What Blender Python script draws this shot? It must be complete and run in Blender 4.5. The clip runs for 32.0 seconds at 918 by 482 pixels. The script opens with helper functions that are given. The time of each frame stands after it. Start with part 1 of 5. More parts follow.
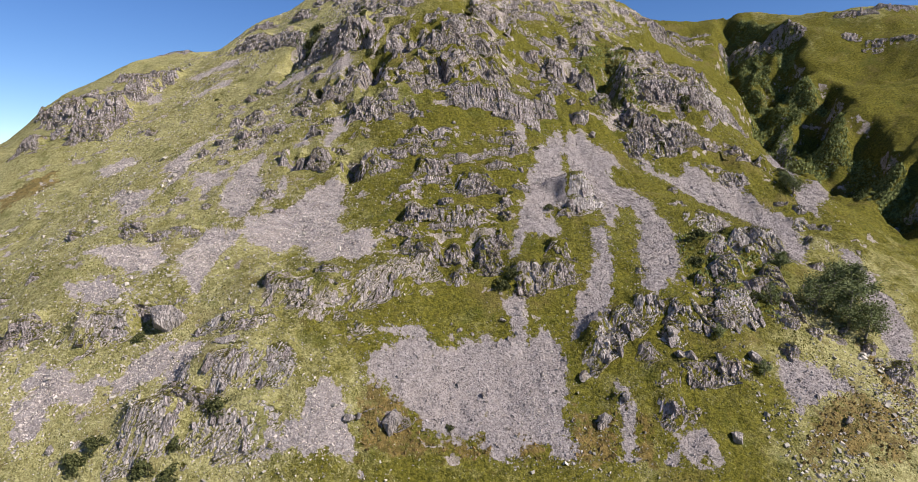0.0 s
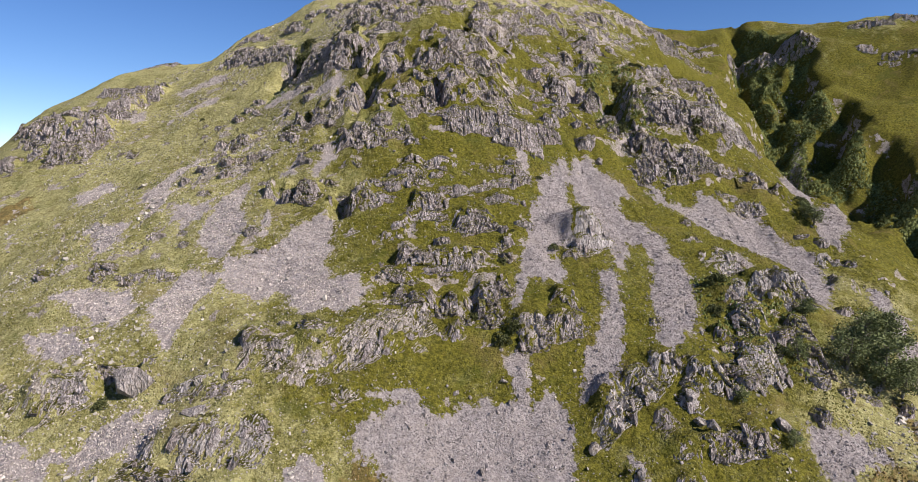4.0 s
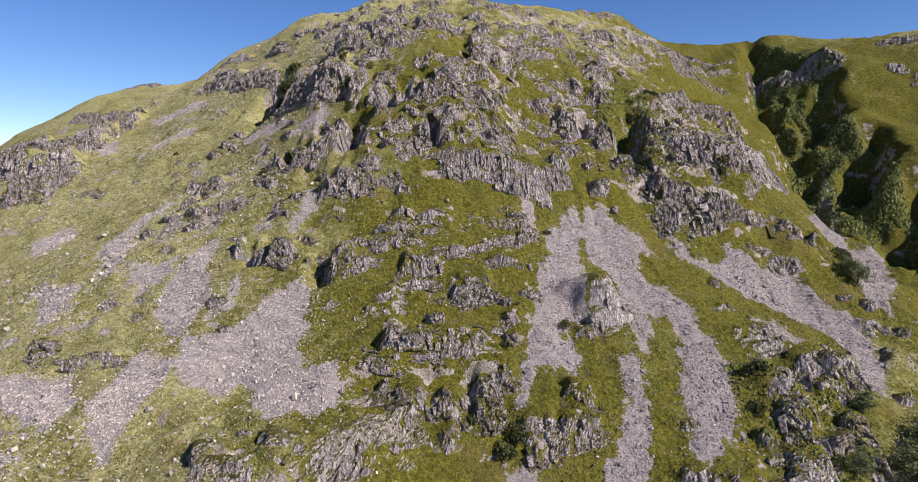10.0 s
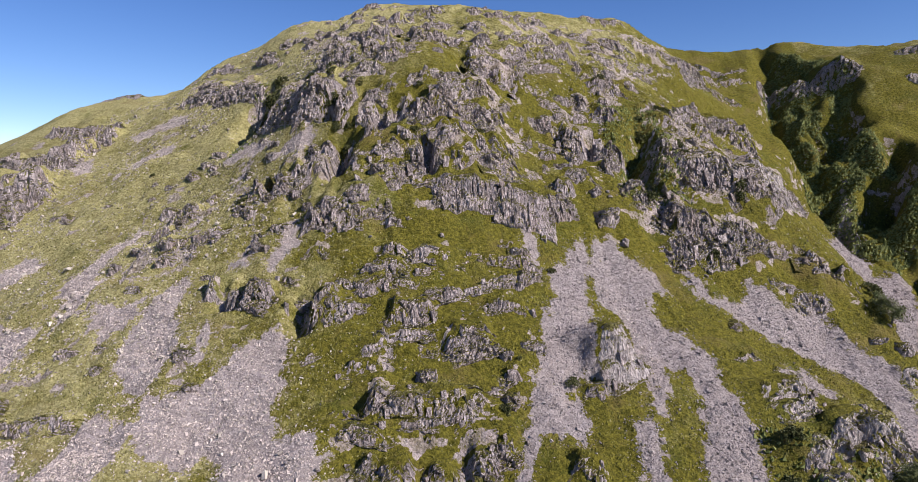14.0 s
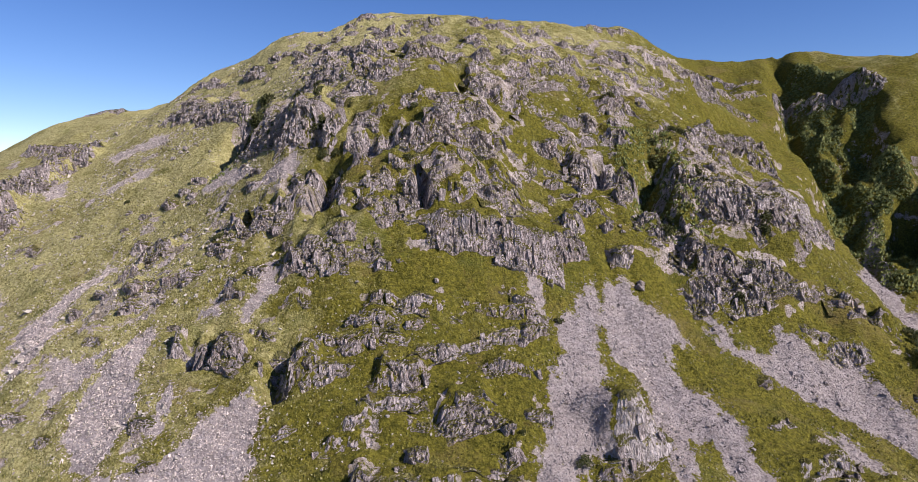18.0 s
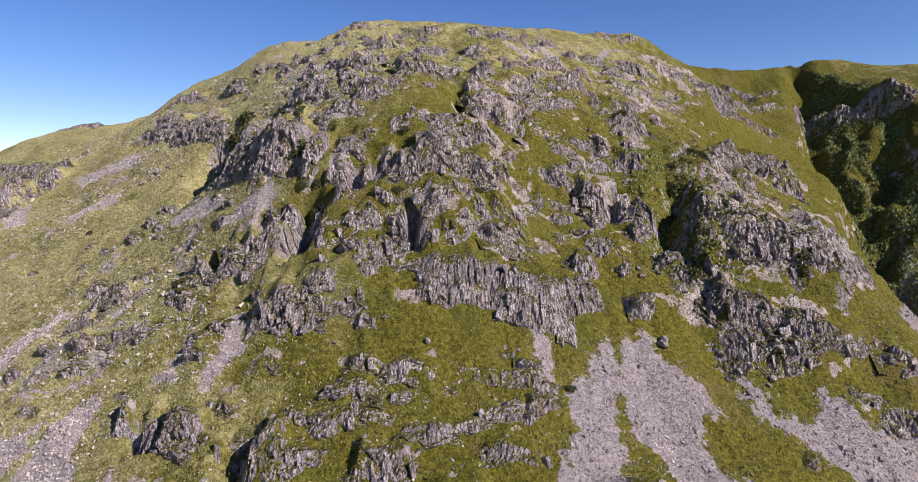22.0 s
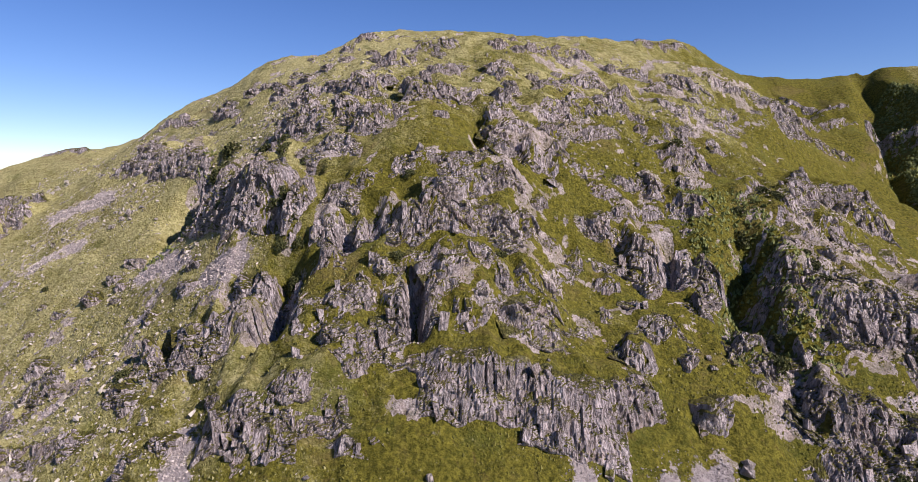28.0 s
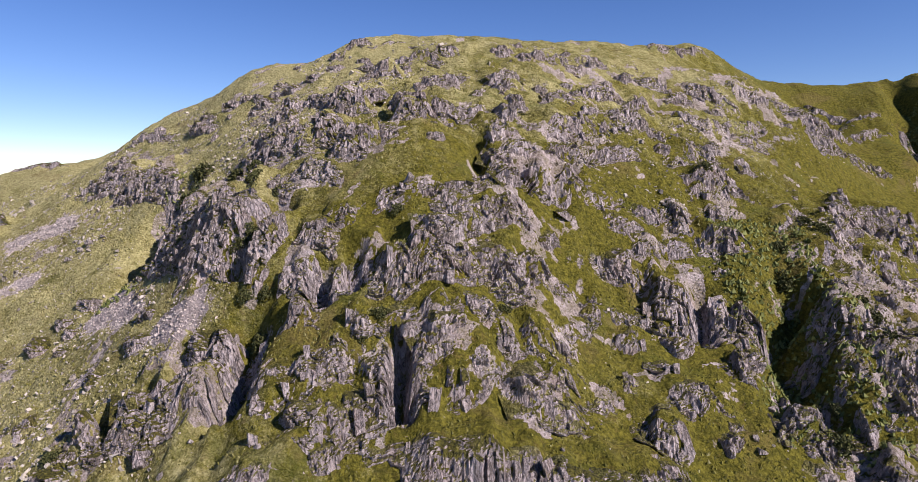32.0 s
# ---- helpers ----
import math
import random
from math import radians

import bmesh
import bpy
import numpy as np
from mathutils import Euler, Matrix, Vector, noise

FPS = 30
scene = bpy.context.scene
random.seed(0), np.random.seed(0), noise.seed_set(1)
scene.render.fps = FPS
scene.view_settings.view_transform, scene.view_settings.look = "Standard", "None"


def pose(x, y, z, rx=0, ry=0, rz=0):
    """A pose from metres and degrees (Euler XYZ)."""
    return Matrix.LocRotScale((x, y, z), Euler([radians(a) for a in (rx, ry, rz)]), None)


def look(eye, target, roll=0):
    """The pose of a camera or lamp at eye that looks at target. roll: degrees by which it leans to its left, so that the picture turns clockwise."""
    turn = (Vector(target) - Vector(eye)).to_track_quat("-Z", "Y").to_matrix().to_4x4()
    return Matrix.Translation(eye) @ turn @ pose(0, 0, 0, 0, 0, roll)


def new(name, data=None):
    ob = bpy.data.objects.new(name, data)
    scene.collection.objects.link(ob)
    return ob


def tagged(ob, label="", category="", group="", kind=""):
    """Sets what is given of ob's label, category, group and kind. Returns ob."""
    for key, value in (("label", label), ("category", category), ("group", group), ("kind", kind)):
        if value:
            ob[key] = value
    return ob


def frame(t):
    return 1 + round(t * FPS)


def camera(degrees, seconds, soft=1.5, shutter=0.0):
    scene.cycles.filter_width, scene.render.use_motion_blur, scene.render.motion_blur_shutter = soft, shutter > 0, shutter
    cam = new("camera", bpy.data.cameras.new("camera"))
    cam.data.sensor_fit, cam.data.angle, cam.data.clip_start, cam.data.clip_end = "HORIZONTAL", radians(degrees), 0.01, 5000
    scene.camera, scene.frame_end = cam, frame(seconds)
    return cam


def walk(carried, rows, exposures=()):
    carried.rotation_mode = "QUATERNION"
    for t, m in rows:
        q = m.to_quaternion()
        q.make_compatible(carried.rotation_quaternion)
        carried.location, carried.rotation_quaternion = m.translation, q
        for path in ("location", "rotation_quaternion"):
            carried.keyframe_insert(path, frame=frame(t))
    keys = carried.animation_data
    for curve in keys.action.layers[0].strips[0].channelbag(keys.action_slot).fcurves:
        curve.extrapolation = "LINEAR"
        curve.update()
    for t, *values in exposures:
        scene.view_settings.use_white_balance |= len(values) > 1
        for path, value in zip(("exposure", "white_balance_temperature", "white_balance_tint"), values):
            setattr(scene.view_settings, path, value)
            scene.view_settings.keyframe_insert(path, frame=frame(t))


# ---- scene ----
cam = camera(71.6, 32.0, 0.65)
METRES, EYE, TILT, LEAN, TURN = 130.0, 90.0, -6.0, 0.0, 0.0
ROWS = [
    (0.0, 0.0, 0.0, 0.0, -0.0, 0.0, 0.0),
    (0.5, 0.0007, 0.0099, 0.0086, 0.01, -0.01, 0.01),
    (1.0, 0.0013, 0.02, 0.0173, 0.01, -0.02, -0.0),
    (1.5, 0.0021, 0.0303, 0.0258, 0.01, -0.03, 0.01),
    (2.0, 0.0028, 0.041, 0.0344, 0.01, -0.03, 0.0),
    (2.5, 0.0037, 0.0518, 0.0434, 0.04, -0.06, 0.0),
    (3.0, 0.0042, 0.0628, 0.0521, 0.05, -0.05, 0.0),
    (3.5, 0.0048, 0.0741, 0.0607, 0.05, -0.05, 0.01),
    (5.5, 0.0072, 0.1203, 0.0963, 0.09, -0.08, 0.01),
    (6.0, 0.0077, 0.1322, 0.1052, 0.1, -0.09, 0.02),
    (6.5, 0.0086, 0.1442, 0.1143, 0.12, -0.11, 0.02),
    (7.0, 0.0093, 0.1561, 0.1228, 0.13, -0.09, 0.02),
    (7.5, 0.01, 0.168, 0.1316, 0.13, -0.08, 0.03),
    (8.0, 0.0111, 0.1802, 0.1404, 0.15, -0.08, 0.02),
    (8.5, 0.0118, 0.1921, 0.1497, 0.16, -0.1, 0.03),
    (9.0, 0.0125, 0.2043, 0.1588, 0.18, -0.11, 0.03),
    (9.5, 0.0136, 0.2166, 0.1671, 0.22, -0.1, 0.04),
    (10.0, 0.0142, 0.2289, 0.1748, 0.28, -0.09, 0.03),
    (10.5, 0.0147, 0.2411, 0.1822, 0.25, -0.1, 0.03),
    (11.0, 0.0158, 0.2532, 0.1889, 0.27, -0.07, 0.06),
    (11.5, 0.0164, 0.2654, 0.1964, 0.25, -0.11, 0.07),
    (12.0, 0.0171, 0.2777, 0.2037, 0.24, -0.1, 0.07),
    (12.5, 0.0184, 0.2899, 0.211, 0.28, -0.09, 0.06),
    (13.0, 0.0193, 0.3018, 0.2187, 0.3, -0.11, 0.06),
    (13.5, 0.0198, 0.3141, 0.2261, 0.29, -0.12, 0.06),
    (14.0, 0.0208, 0.3262, 0.2334, 0.31, -0.12, 0.06),
    (14.5, 0.0221, 0.3386, 0.2408, 0.35, -0.12, 0.06),
    (16.5, 0.0258, 0.3879, 0.271, 0.44, -0.08, 0.06),
    (17.0, 0.0269, 0.4003, 0.2787, 0.49, -0.05, 0.06),
    (17.5, 0.0279, 0.4134, 0.2866, 0.52, -0.06, 0.05),
    (18.0, 0.0289, 0.4272, 0.2943, 0.57, -0.03, 0.04),
    (18.5, 0.0298, 0.4412, 0.3019, 0.59, -0.02, 0.05),
    (19.0, 0.031, 0.4559, 0.3099, 0.64, -0.04, 0.05),
    (19.5, 0.0317, 0.471, 0.3174, 0.65, -0.03, 0.04),
    (20.0, 0.0326, 0.4866, 0.3248, 0.68, -0.01, 0.03),
    (20.5, 0.0335, 0.5023, 0.3324, 0.73, -0.0, 0.03),
    (21.0, 0.0344, 0.518, 0.3403, 0.73, 0.02, 0.02),
    (21.5, 0.0356, 0.5338, 0.3479, 0.77, 0.04, 0.01),
    (22.0, 0.0361, 0.5496, 0.3562, 0.77, 0.01, 0.01),
    (22.5, 0.0372, 0.5656, 0.3632, 0.81, 0.05, 0.0),
    (23.0, 0.0383, 0.5815, 0.371, 0.88, 0.03, -0.0),
    (23.5, 0.0395, 0.5976, 0.3785, 0.97, 0.04, -0.0),
    (24.0, 0.0405, 0.6138, 0.386, 1.37, 0.05, -0.02),
    (24.5, 0.041, 0.6302, 0.3941, 2.07, 0.05, -0.04),
    (25.0, 0.0424, 0.6465, 0.4024, 2.85, 0.03, -0.03),
    (25.5, 0.0435, 0.6629, 0.4103, 2.98, 0.04, -0.03),
    (27.5, 0.0452, 0.7286, 0.4363, 3.21, 0.09, -0.04),
    (28.0, 0.0456, 0.7447, 0.4434, 3.24, 0.08, -0.03),
    (28.5, 0.0461, 0.7607, 0.4502, 3.3, 0.07, -0.02),
    (29.0, 0.0462, 0.7766, 0.4567, 3.35, 0.06, -0.01),
    (29.5, 0.0466, 0.7925, 0.4625, 3.41, 0.08, -0.02),
    (30.0, 0.0465, 0.8081, 0.469, 3.44, 0.04, -0.02),
    (30.5, 0.047, 0.8228, 0.4753, 3.51, 0.04, -0.02),
    (31.0, 0.0473, 0.8367, 0.4817, 3.56, 0.04, -0.01),
    (31.5, 0.0475, 0.8497, 0.4877, 3.61, 0.06, -0.02),
    (32.0, 0.0476, 0.862, 0.4941, 3.64, 0.04, -0.02),
]
walk(cam, [(t, pose(0, 0, EYE, TILT, LEAN, TURN) @ pose(METRES * x, METRES * y, METRES * z, 90 + pitch, roll, yaw)) for t, x, y, z, yaw, pitch, roll in ROWS], [(0.0, 0.65, 6500, 9), (16.0, 0.61, 6350, 16), (32.0, 0.60, 6400, 20)])

# ---- sky and sun ----
SUN_FROM = Vector((0.68, -0.37, 0.61)).normalized()
world = bpy.data.worlds.new("sky")
scene.world = world
world.use_nodes = True
wn = world.node_tree.nodes
sky = wn.new("ShaderNodeTexSky")
sky.sky_type, sky.sun_disc = "NISHITA", False
sky.sun_elevation = math.asin(SUN_FROM.z)
sky.sun_rotation = math.atan2(SUN_FROM.x, SUN_FROM.y)
sky.altitude, sky.air_density, sky.dust_density, sky.ozone_density = 2500, 1.0, 0.0, 2.0
deep = wn.new("ShaderNodeHueSaturation")
deep.inputs["Saturation"].default_value = 1.25
deep.inputs["Hue"].default_value = 0.512
world.node_tree.links.new(sky.outputs[0], deep.inputs["Color"])
world.node_tree.links.new(deep.outputs[0], wn["Background"].inputs[0])
wn["Background"].inputs[1].default_value = 0.083
sun = new("sun", bpy.data.lights.new("sun", "SUN"))
sun.data.energy, sun.data.angle, sun.data.color = 5.0, radians(0.53), (1.0, 0.95, 0.88)
sun.matrix_world = look(SUN_FROM * 900, (0, 0, 0))


# ---- materials ----
class Nodes:
    """A short way to write node materials."""

    def __init__(self, name, rough=0.9, spec=0.2):
        self.m = bpy.data.materials.new(name)
        self.m.use_nodes = True
        self.t = self.m.node_tree
        self.b = self.t.nodes["Principled BSDF"]
        self.b.inputs["Roughness"].default_value = rough
        self.b.inputs["Specular IOR Level"].default_value = spec
        self.where = self.t.nodes.new("ShaderNodeNewGeometry")

    def put(self, socket, v):
        if isinstance(v, bpy.types.NodeSocket):
            self.t.links.new(v, socket)
        elif isinstance(v, tuple) and len(v) == 3 and socket.type == "RGBA":
            socket.default_value = (*v, 1)
        else:
            socket.default_value = v

    def noise(self, scale, detail=4, rough=0.55, stretch=None, warp=0.0):
        n = self.t.nodes.new("ShaderNodeTexNoise")
        n.inputs["Scale"].default_value, n.inputs["Detail"].default_value = scale, detail
        n.inputs["Roughness"].default_value, n.inputs["Distortion"].default_value = rough, warp
        src = self.where.outputs["Position"]
        if stretch:
            mp = self.t.nodes.new("ShaderNodeMapping")
            mp.inputs["Scale"].default_value = stretch
            self.t.links.new(src, mp.inputs[0])
            src = mp.outputs[0]
        self.t.links.new(src, n.inputs["Vector"])
        return n.outputs["Fac"]

    def cell(self, scale, stretch=None, feature="F1", out="Distance"):
        n = self.t.nodes.new("ShaderNodeTexVoronoi")
        n.feature = feature
        n.inputs["Scale"].default_value = scale
        src = self.where.outputs["Position"]
        if stretch:
            mp = self.t.nodes.new("ShaderNodeMapping")
            mp.inputs["Scale"].default_value = stretch
            self.t.links.new(src, mp.inputs[0])
            src = mp.outputs[0]
        self.t.links.new(src, n.inputs["Vector"])
        return n.outputs[out]

    def math(self, op, a, b=0.0):
        n = self.t.nodes.new("ShaderNodeMath")
        n.operation = op
        self.put(n.inputs[0], a)
        self.put(n.inputs[1], b)
        return n.outputs[0]

    def span(self, v, a, b, lo=0.0, hi=1.0):
        n = self.t.nodes.new("ShaderNodeMapRange")
        n.interpolation_type = "SMOOTHSTEP"
        for k, x in zip((0, 1, 2, 3, 4), (v, a, b, lo, hi)):
            self.put(n.inputs[k], x)
        return n.outputs[0]

    def mix(self, f, a, b, kind="MIX"):
        n = self.t.nodes.new("ShaderNodeMix")
        n.data_type, n.blend_type = "RGBA", kind
        self.put(n.inputs[0], f)
        self.put(n.inputs[6], a)
        self.put(n.inputs[7], b)
        return n.outputs[2]

    def attribute(self, name):
        n = self.t.nodes.new("ShaderNodeAttribute")
        n.attribute_name = name
        return n.outputs["Fac"]

    def upness(self):
        n = self.t.nodes.new("ShaderNodeSeparateXYZ")
        self.t.links.new(self.where.outputs["Normal"], n.inputs[0])
        return n.outputs[2]

    def island(self):
        return self.where.outputs["Random Per Island"]

    def one(self):
        n = self.t.nodes.new("ShaderNodeObjectInfo")
        return n.outputs["Random"]

    def bump(self, height, strength=0.6, distance=0.2):
        n = self.t.nodes.new("ShaderNodeBump")
        n.inputs["Strength"].default_value, n.inputs["Distance"].default_value = strength, distance
        self.put(n.inputs["Height"], height)
        self.t.links.new(n.outputs[0], self.b.inputs["Normal"])

    def done(self, colour, rough=None):
        self.put(self.b.inputs["Base Color"], colour)
        if rough is not None:
            self.put(self.b.inputs["Roughness"], rough)
        return self.m


def grass_tone(n, dry):
    """Hill grass: moss green to straw, in patches, streaks and tufts."""
    patch = n.noise(0.055, 5, 0.6)
    clump = n.noise(0.33, 5, 0.68, None, 0.5)
    tuft = n.noise(1.5, 5, 0.7)
    fine = n.noise(5.0, 3, 0.6)
    green = n.mix(n.span(tuft, 0.34, 0.68), (0.053, 0.050, 0.007), (0.168, 0.146, 0.022))
    straw = n.mix(n.span(tuft, 0.33, 0.68), (0.210, 0.182, 0.070), (0.410, 0.368, 0.178))
    d = n.math("ADD", n.span(patch, 0.36, 0.72, -0.15, 0.35), dry)
    d = n.math("ADD", d, n.span(clump, 0.30, 0.72, -0.26, 0.30))
    d = n.math("ADD", d, n.span(fine, 0.3, 0.75, -0.20, 0.26))
    c = n.mix(n.span(d, 0.1, 1.0), green, straw)
    moss = n.span(n.noise(0.11, 4, 0.6, None, 0.6), 0.54, 0.68)
    c = n.mix(n.math("MULTIPLY", moss, 0.5), c, (0.072, 0.080, 0.014))
    rusty = n.span(n.noise(0.085, 5, 0.65, None, 0.6), 0.54, 0.70)
    c = n.mix(n.math("MULTIPLY", rusty, 0.45), c, (0.165, 0.118, 0.048))
    peat = n.span(n.noise(0.62, 5, 0.7, None, 0.8), 0.56, 0.72)
    return n.mix(n.math("MULTIPLY", peat, 0.65), c, (0.100, 0.066, 0.024))


def rock_tone(n):
    """Lilac-grey volcanic rock with dark water streaks, pale lichen, rusty stains and cracks with painted shade."""
    broad = n.noise(0.13, 4, 0.6)
    facet = n.cell(0.55, (1.0, 1.0, 0.35), "F1", "Color")
    sep = n.t.nodes.new("ShaderNodeSeparateColor")
    n.t.links.new(facet, sep.inputs[0])
    streak = n.noise(1.5, 6, 0.68, (1.0, 1.0, 0.16), 0.5)
    fleck = n.noise(3.2, 5, 0.72, (1.0, 1.0, 0.5), 0.3)
    c = n.mix(n.span(broad, 0.32, 0.68), (0.336, 0.266, 0.254), (0.536, 0.446, 0.438))
    c = n.mix(n.math("MULTIPLY", sep.outputs[0], 0.45), c, (0.55, 0.475, 0.470))
    c = n.mix(n.span(sep.outputs[1], 0.70, 1.0, 0, 0.45), c, (0.130, 0.098, 0.088))
    c = n.mix(n.span(streak, 0.52, 0.70, 0, 0.5), c, (0.110, 0.082, 0.072))
    c = n.mix(n.span(fleck, 0.48, 0.62, 0, 0.55), c, (0.600, 0.524, 0.520))
    # crack lines, with the shade inside them put into the colour
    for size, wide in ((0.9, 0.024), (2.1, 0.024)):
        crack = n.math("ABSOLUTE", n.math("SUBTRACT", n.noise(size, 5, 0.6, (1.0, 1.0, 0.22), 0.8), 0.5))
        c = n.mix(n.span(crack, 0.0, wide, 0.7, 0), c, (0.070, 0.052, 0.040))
    c = n.mix(n.span(n.noise(0.9, 5, 0.7), 0.60, 0.72, 0, 0.6), c, (0.135, 0.120, 0.045))
    return n.mix(n.span(n.noise(0.30, 4), 0.56, 0.76, 0, 0.4), c, (0.270, 0.165, 0.105))


def scree_tone(n):
    broad = n.noise(0.10, 4, 0.6)
    stones = n.cell(2.2, None, "F1", "Color")
    sep = n.t.nodes.new("ShaderNodeSeparateColor")
    n.t.links.new(stones, sep.inputs[0])
    c = n.mix(sep.outputs[0], (0.200, 0.169, 0.164), (0.35, 0.300, 0.291))
    return n.mix(n.span(broad, 0.35, 0.75, 0, 0.6), c, (0.31, 0.257, 0.235))


def ground_material():
    n = Nodes("hill_ground", 0.95, 0.1)
    grass = grass_tone(n, n.attribute("dry"))
    brown = n.mix(n.span(n.noise(0.7, 5, 0.65), 0.35, 0.65), (0.085, 0.058, 0.018), (0.215, 0.140, 0.050))
    c = n.mix(n.span(n.math("ADD", n.attribute("bracken"), n.span(n.noise(0.45, 5, 0.65), 0.25, 0.75, -0.6, 0.4)), 0.30, 0.75, 0, 0.8), grass, brown)
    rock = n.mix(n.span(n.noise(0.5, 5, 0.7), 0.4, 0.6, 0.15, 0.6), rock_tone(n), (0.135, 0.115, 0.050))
    bare = n.math("ADD", n.upness(), n.span(n.noise(0.3, 5, 0.65), 0.2, 0.8, -0.40, 0.40))
    c = n.mix(n.span(bare, 0.12, 0.24, 1, 0), c, rock)
    out = n.math("ADD", n.attribute("rock"), n.span(n.noise(0.8, 5, 0.7), 0.2, 0.8, -0.45, 0.45))
    c = n.mix(n.span(out, 0.45, 0.60), c, rock)
    worn = n.math("ADD", n.attribute("scree"), n.span(n.noise(0.5, 5, 0.65), 0.2, 0.8, -0.55, 0.55))
    c = n.mix(n.span(worn, 0.42, 0.62), c, scree_tone(n))
    h = n.math("ADD", n.noise(1.1, 7, 0.75, (1, 1, 1.8)), n.math("MULTIPLY", n.cell(2.6), -0.35))
    n.bump(h, 1.0, 0.6)
    return n.done(c)


def rock_material(name, turf=True, tint=None):
    n = Nodes(name, 0.88, 0.25)
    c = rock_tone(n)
    if tint:
        c = n.mix(0.5, c, tint)
    c = n.mix(n.math("MULTIPLY", n.one(), 0.18), c, (0.15, 0.14, 0.14))
    if turf:
        flat = n.math("ADD", n.upness(), n.span(n.noise(0.5, 5, 0.65), 0.2, 0.8, -0.34, 0.34))
        c = n.mix(n.span(flat, 0.56, 0.68), c, grass_tone(n, 0.15))
    h = n.math("ADD", n.noise(1.6, 7, 0.75, (1, 1, 0.3), 0.4), n.math("MULTIPLY", n.cell(2.3, (1, 1, 0.35)), 0.9))
    crack = n.math("ABSOLUTE", n.math("SUBTRACT", n.noise(0.9, 5, 0.6, (1.0, 1.0, 0.22), 0.8), 0.5))
    h = n.math("ADD", h, n.span(crack, 0.0, 0.06, -0.6, 0))
    n.bump(h, 1.0, 0.9)
    return n.done(c)


def stone_material(name, dark, pale):
    n = Nodes(name, 0.9, 0.2)
    c = n.mix(n.island(), dark, pale)
    c = n.mix(n.span(n.noise(4.0, 3), 0.5, 0.75, 0, 0.4), c, (0.17, 0.15, 0.14))
    return n.done(c)


def leaf_material(name, dark, pale):
    n = Nodes(name, 0.7, 0.2)
    c = n.mix(n.island(), dark, pale)
    return n.done(c)


GROUND = ground_material()
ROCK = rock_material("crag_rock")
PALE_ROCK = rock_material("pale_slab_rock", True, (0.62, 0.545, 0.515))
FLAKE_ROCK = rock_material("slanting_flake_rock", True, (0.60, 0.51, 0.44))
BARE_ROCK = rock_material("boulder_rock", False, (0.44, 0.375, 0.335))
STONES = stone_material("scree_stones", (0.160, 0.134, 0.130), (0.345, 0.296, 0.289))
TAN_STONES = stone_material("tan_scree_stones", (0.340, 0.280, 0.252), (0.58, 0.494, 0.446))
FIELD_STONES = stone_material("field_stones", (0.20, 0.172, 0.148), (0.48, 0.42, 0.36))
TUFTS = leaf_material("tussock_grass", (0.062, 0.059, 0.009), (0.165, 0.146, 0.028))
STRAW_TUFTS = leaf_material("straw_grass", (0.11, 0.098, 0.030), (0.29, 0.260, 0.110))
HEATHER = leaf_material("heather_shrub", (0.030, 0.036, 0.010), (0.10, 0.10, 0.035))
LEAVES = leaf_material("rowan_leaf", (0.060, 0.075, 0.024), (0.185, 0.200, 0.080))
FERN = leaf_material("bracken_frond", (0.070, 0.050, 0.015), (0.21, 0.135, 0.050))
GULLY_FERN = leaf_material("gully_fern", (0.055, 0.068, 0.014), (0.19, 0.200, 0.060))
BARK = stone_material("bark", (0.10, 0.085, 0.070), (0.17, 0.15, 0.13))


# ---- the land as functions of the plan ----
DICE = np.random.default_rng(99).random(65536)


def lattice(ix, iy, seed):
    """A fixed random number for each lattice point."""
    return DICE[(ix.astype(np.int32) * 7919 + iy.astype(np.int32) * 31337 + seed * 2971) & 65535]


def grain(x, y, seed=0):
    """Smooth noise from -1 to 1 with one cell to the unit."""
    x, y = np.atleast_1d(x), np.atleast_1d(y)
    ix, iy = np.floor(x), np.floor(y)
    fx, fy = x - ix, y - iy
    fx, fy = fx * fx * (3 - 2 * fx), fy * fy * (3 - 2 * fy)
    a, b = lattice(ix, iy, seed), lattice(ix + 1, iy, seed)
    c, d = lattice(ix, iy + 1, seed), lattice(ix + 1, iy + 1, seed)
    return 2 * (a + (b - a) * fx + (c - a) * fy + (a - b - c + d) * fx * fy) - 1


def grains(x, y, octaves=4, seed=0, fade=0.5):
    total, size = 0, 1.0
    for k in range(octaves):
        total = total + size * grain(x * 2**k + 17.3 * k, y * 2**k - 9.1 * k, seed + k)
        size *= fade
    return total


def ease(a, b, v):
    t = np.clip((v - a) / (b - a), 0, 1)
    return t * t * (3 - 2 * t)


SWELLS, RAVINES, CRAGS = [], [], []


def swell(x, y, wide, deep, high):
    """A broad rise or hollow of the hill."""
    SWELLS.append((x, y, wide, deep, high))


def ravine(course, wide, deep, sharp=1.0):
    """A gully cut into the hill along a course of (x, y) stations."""
    RAVINES.append((course, wide, deep, sharp))


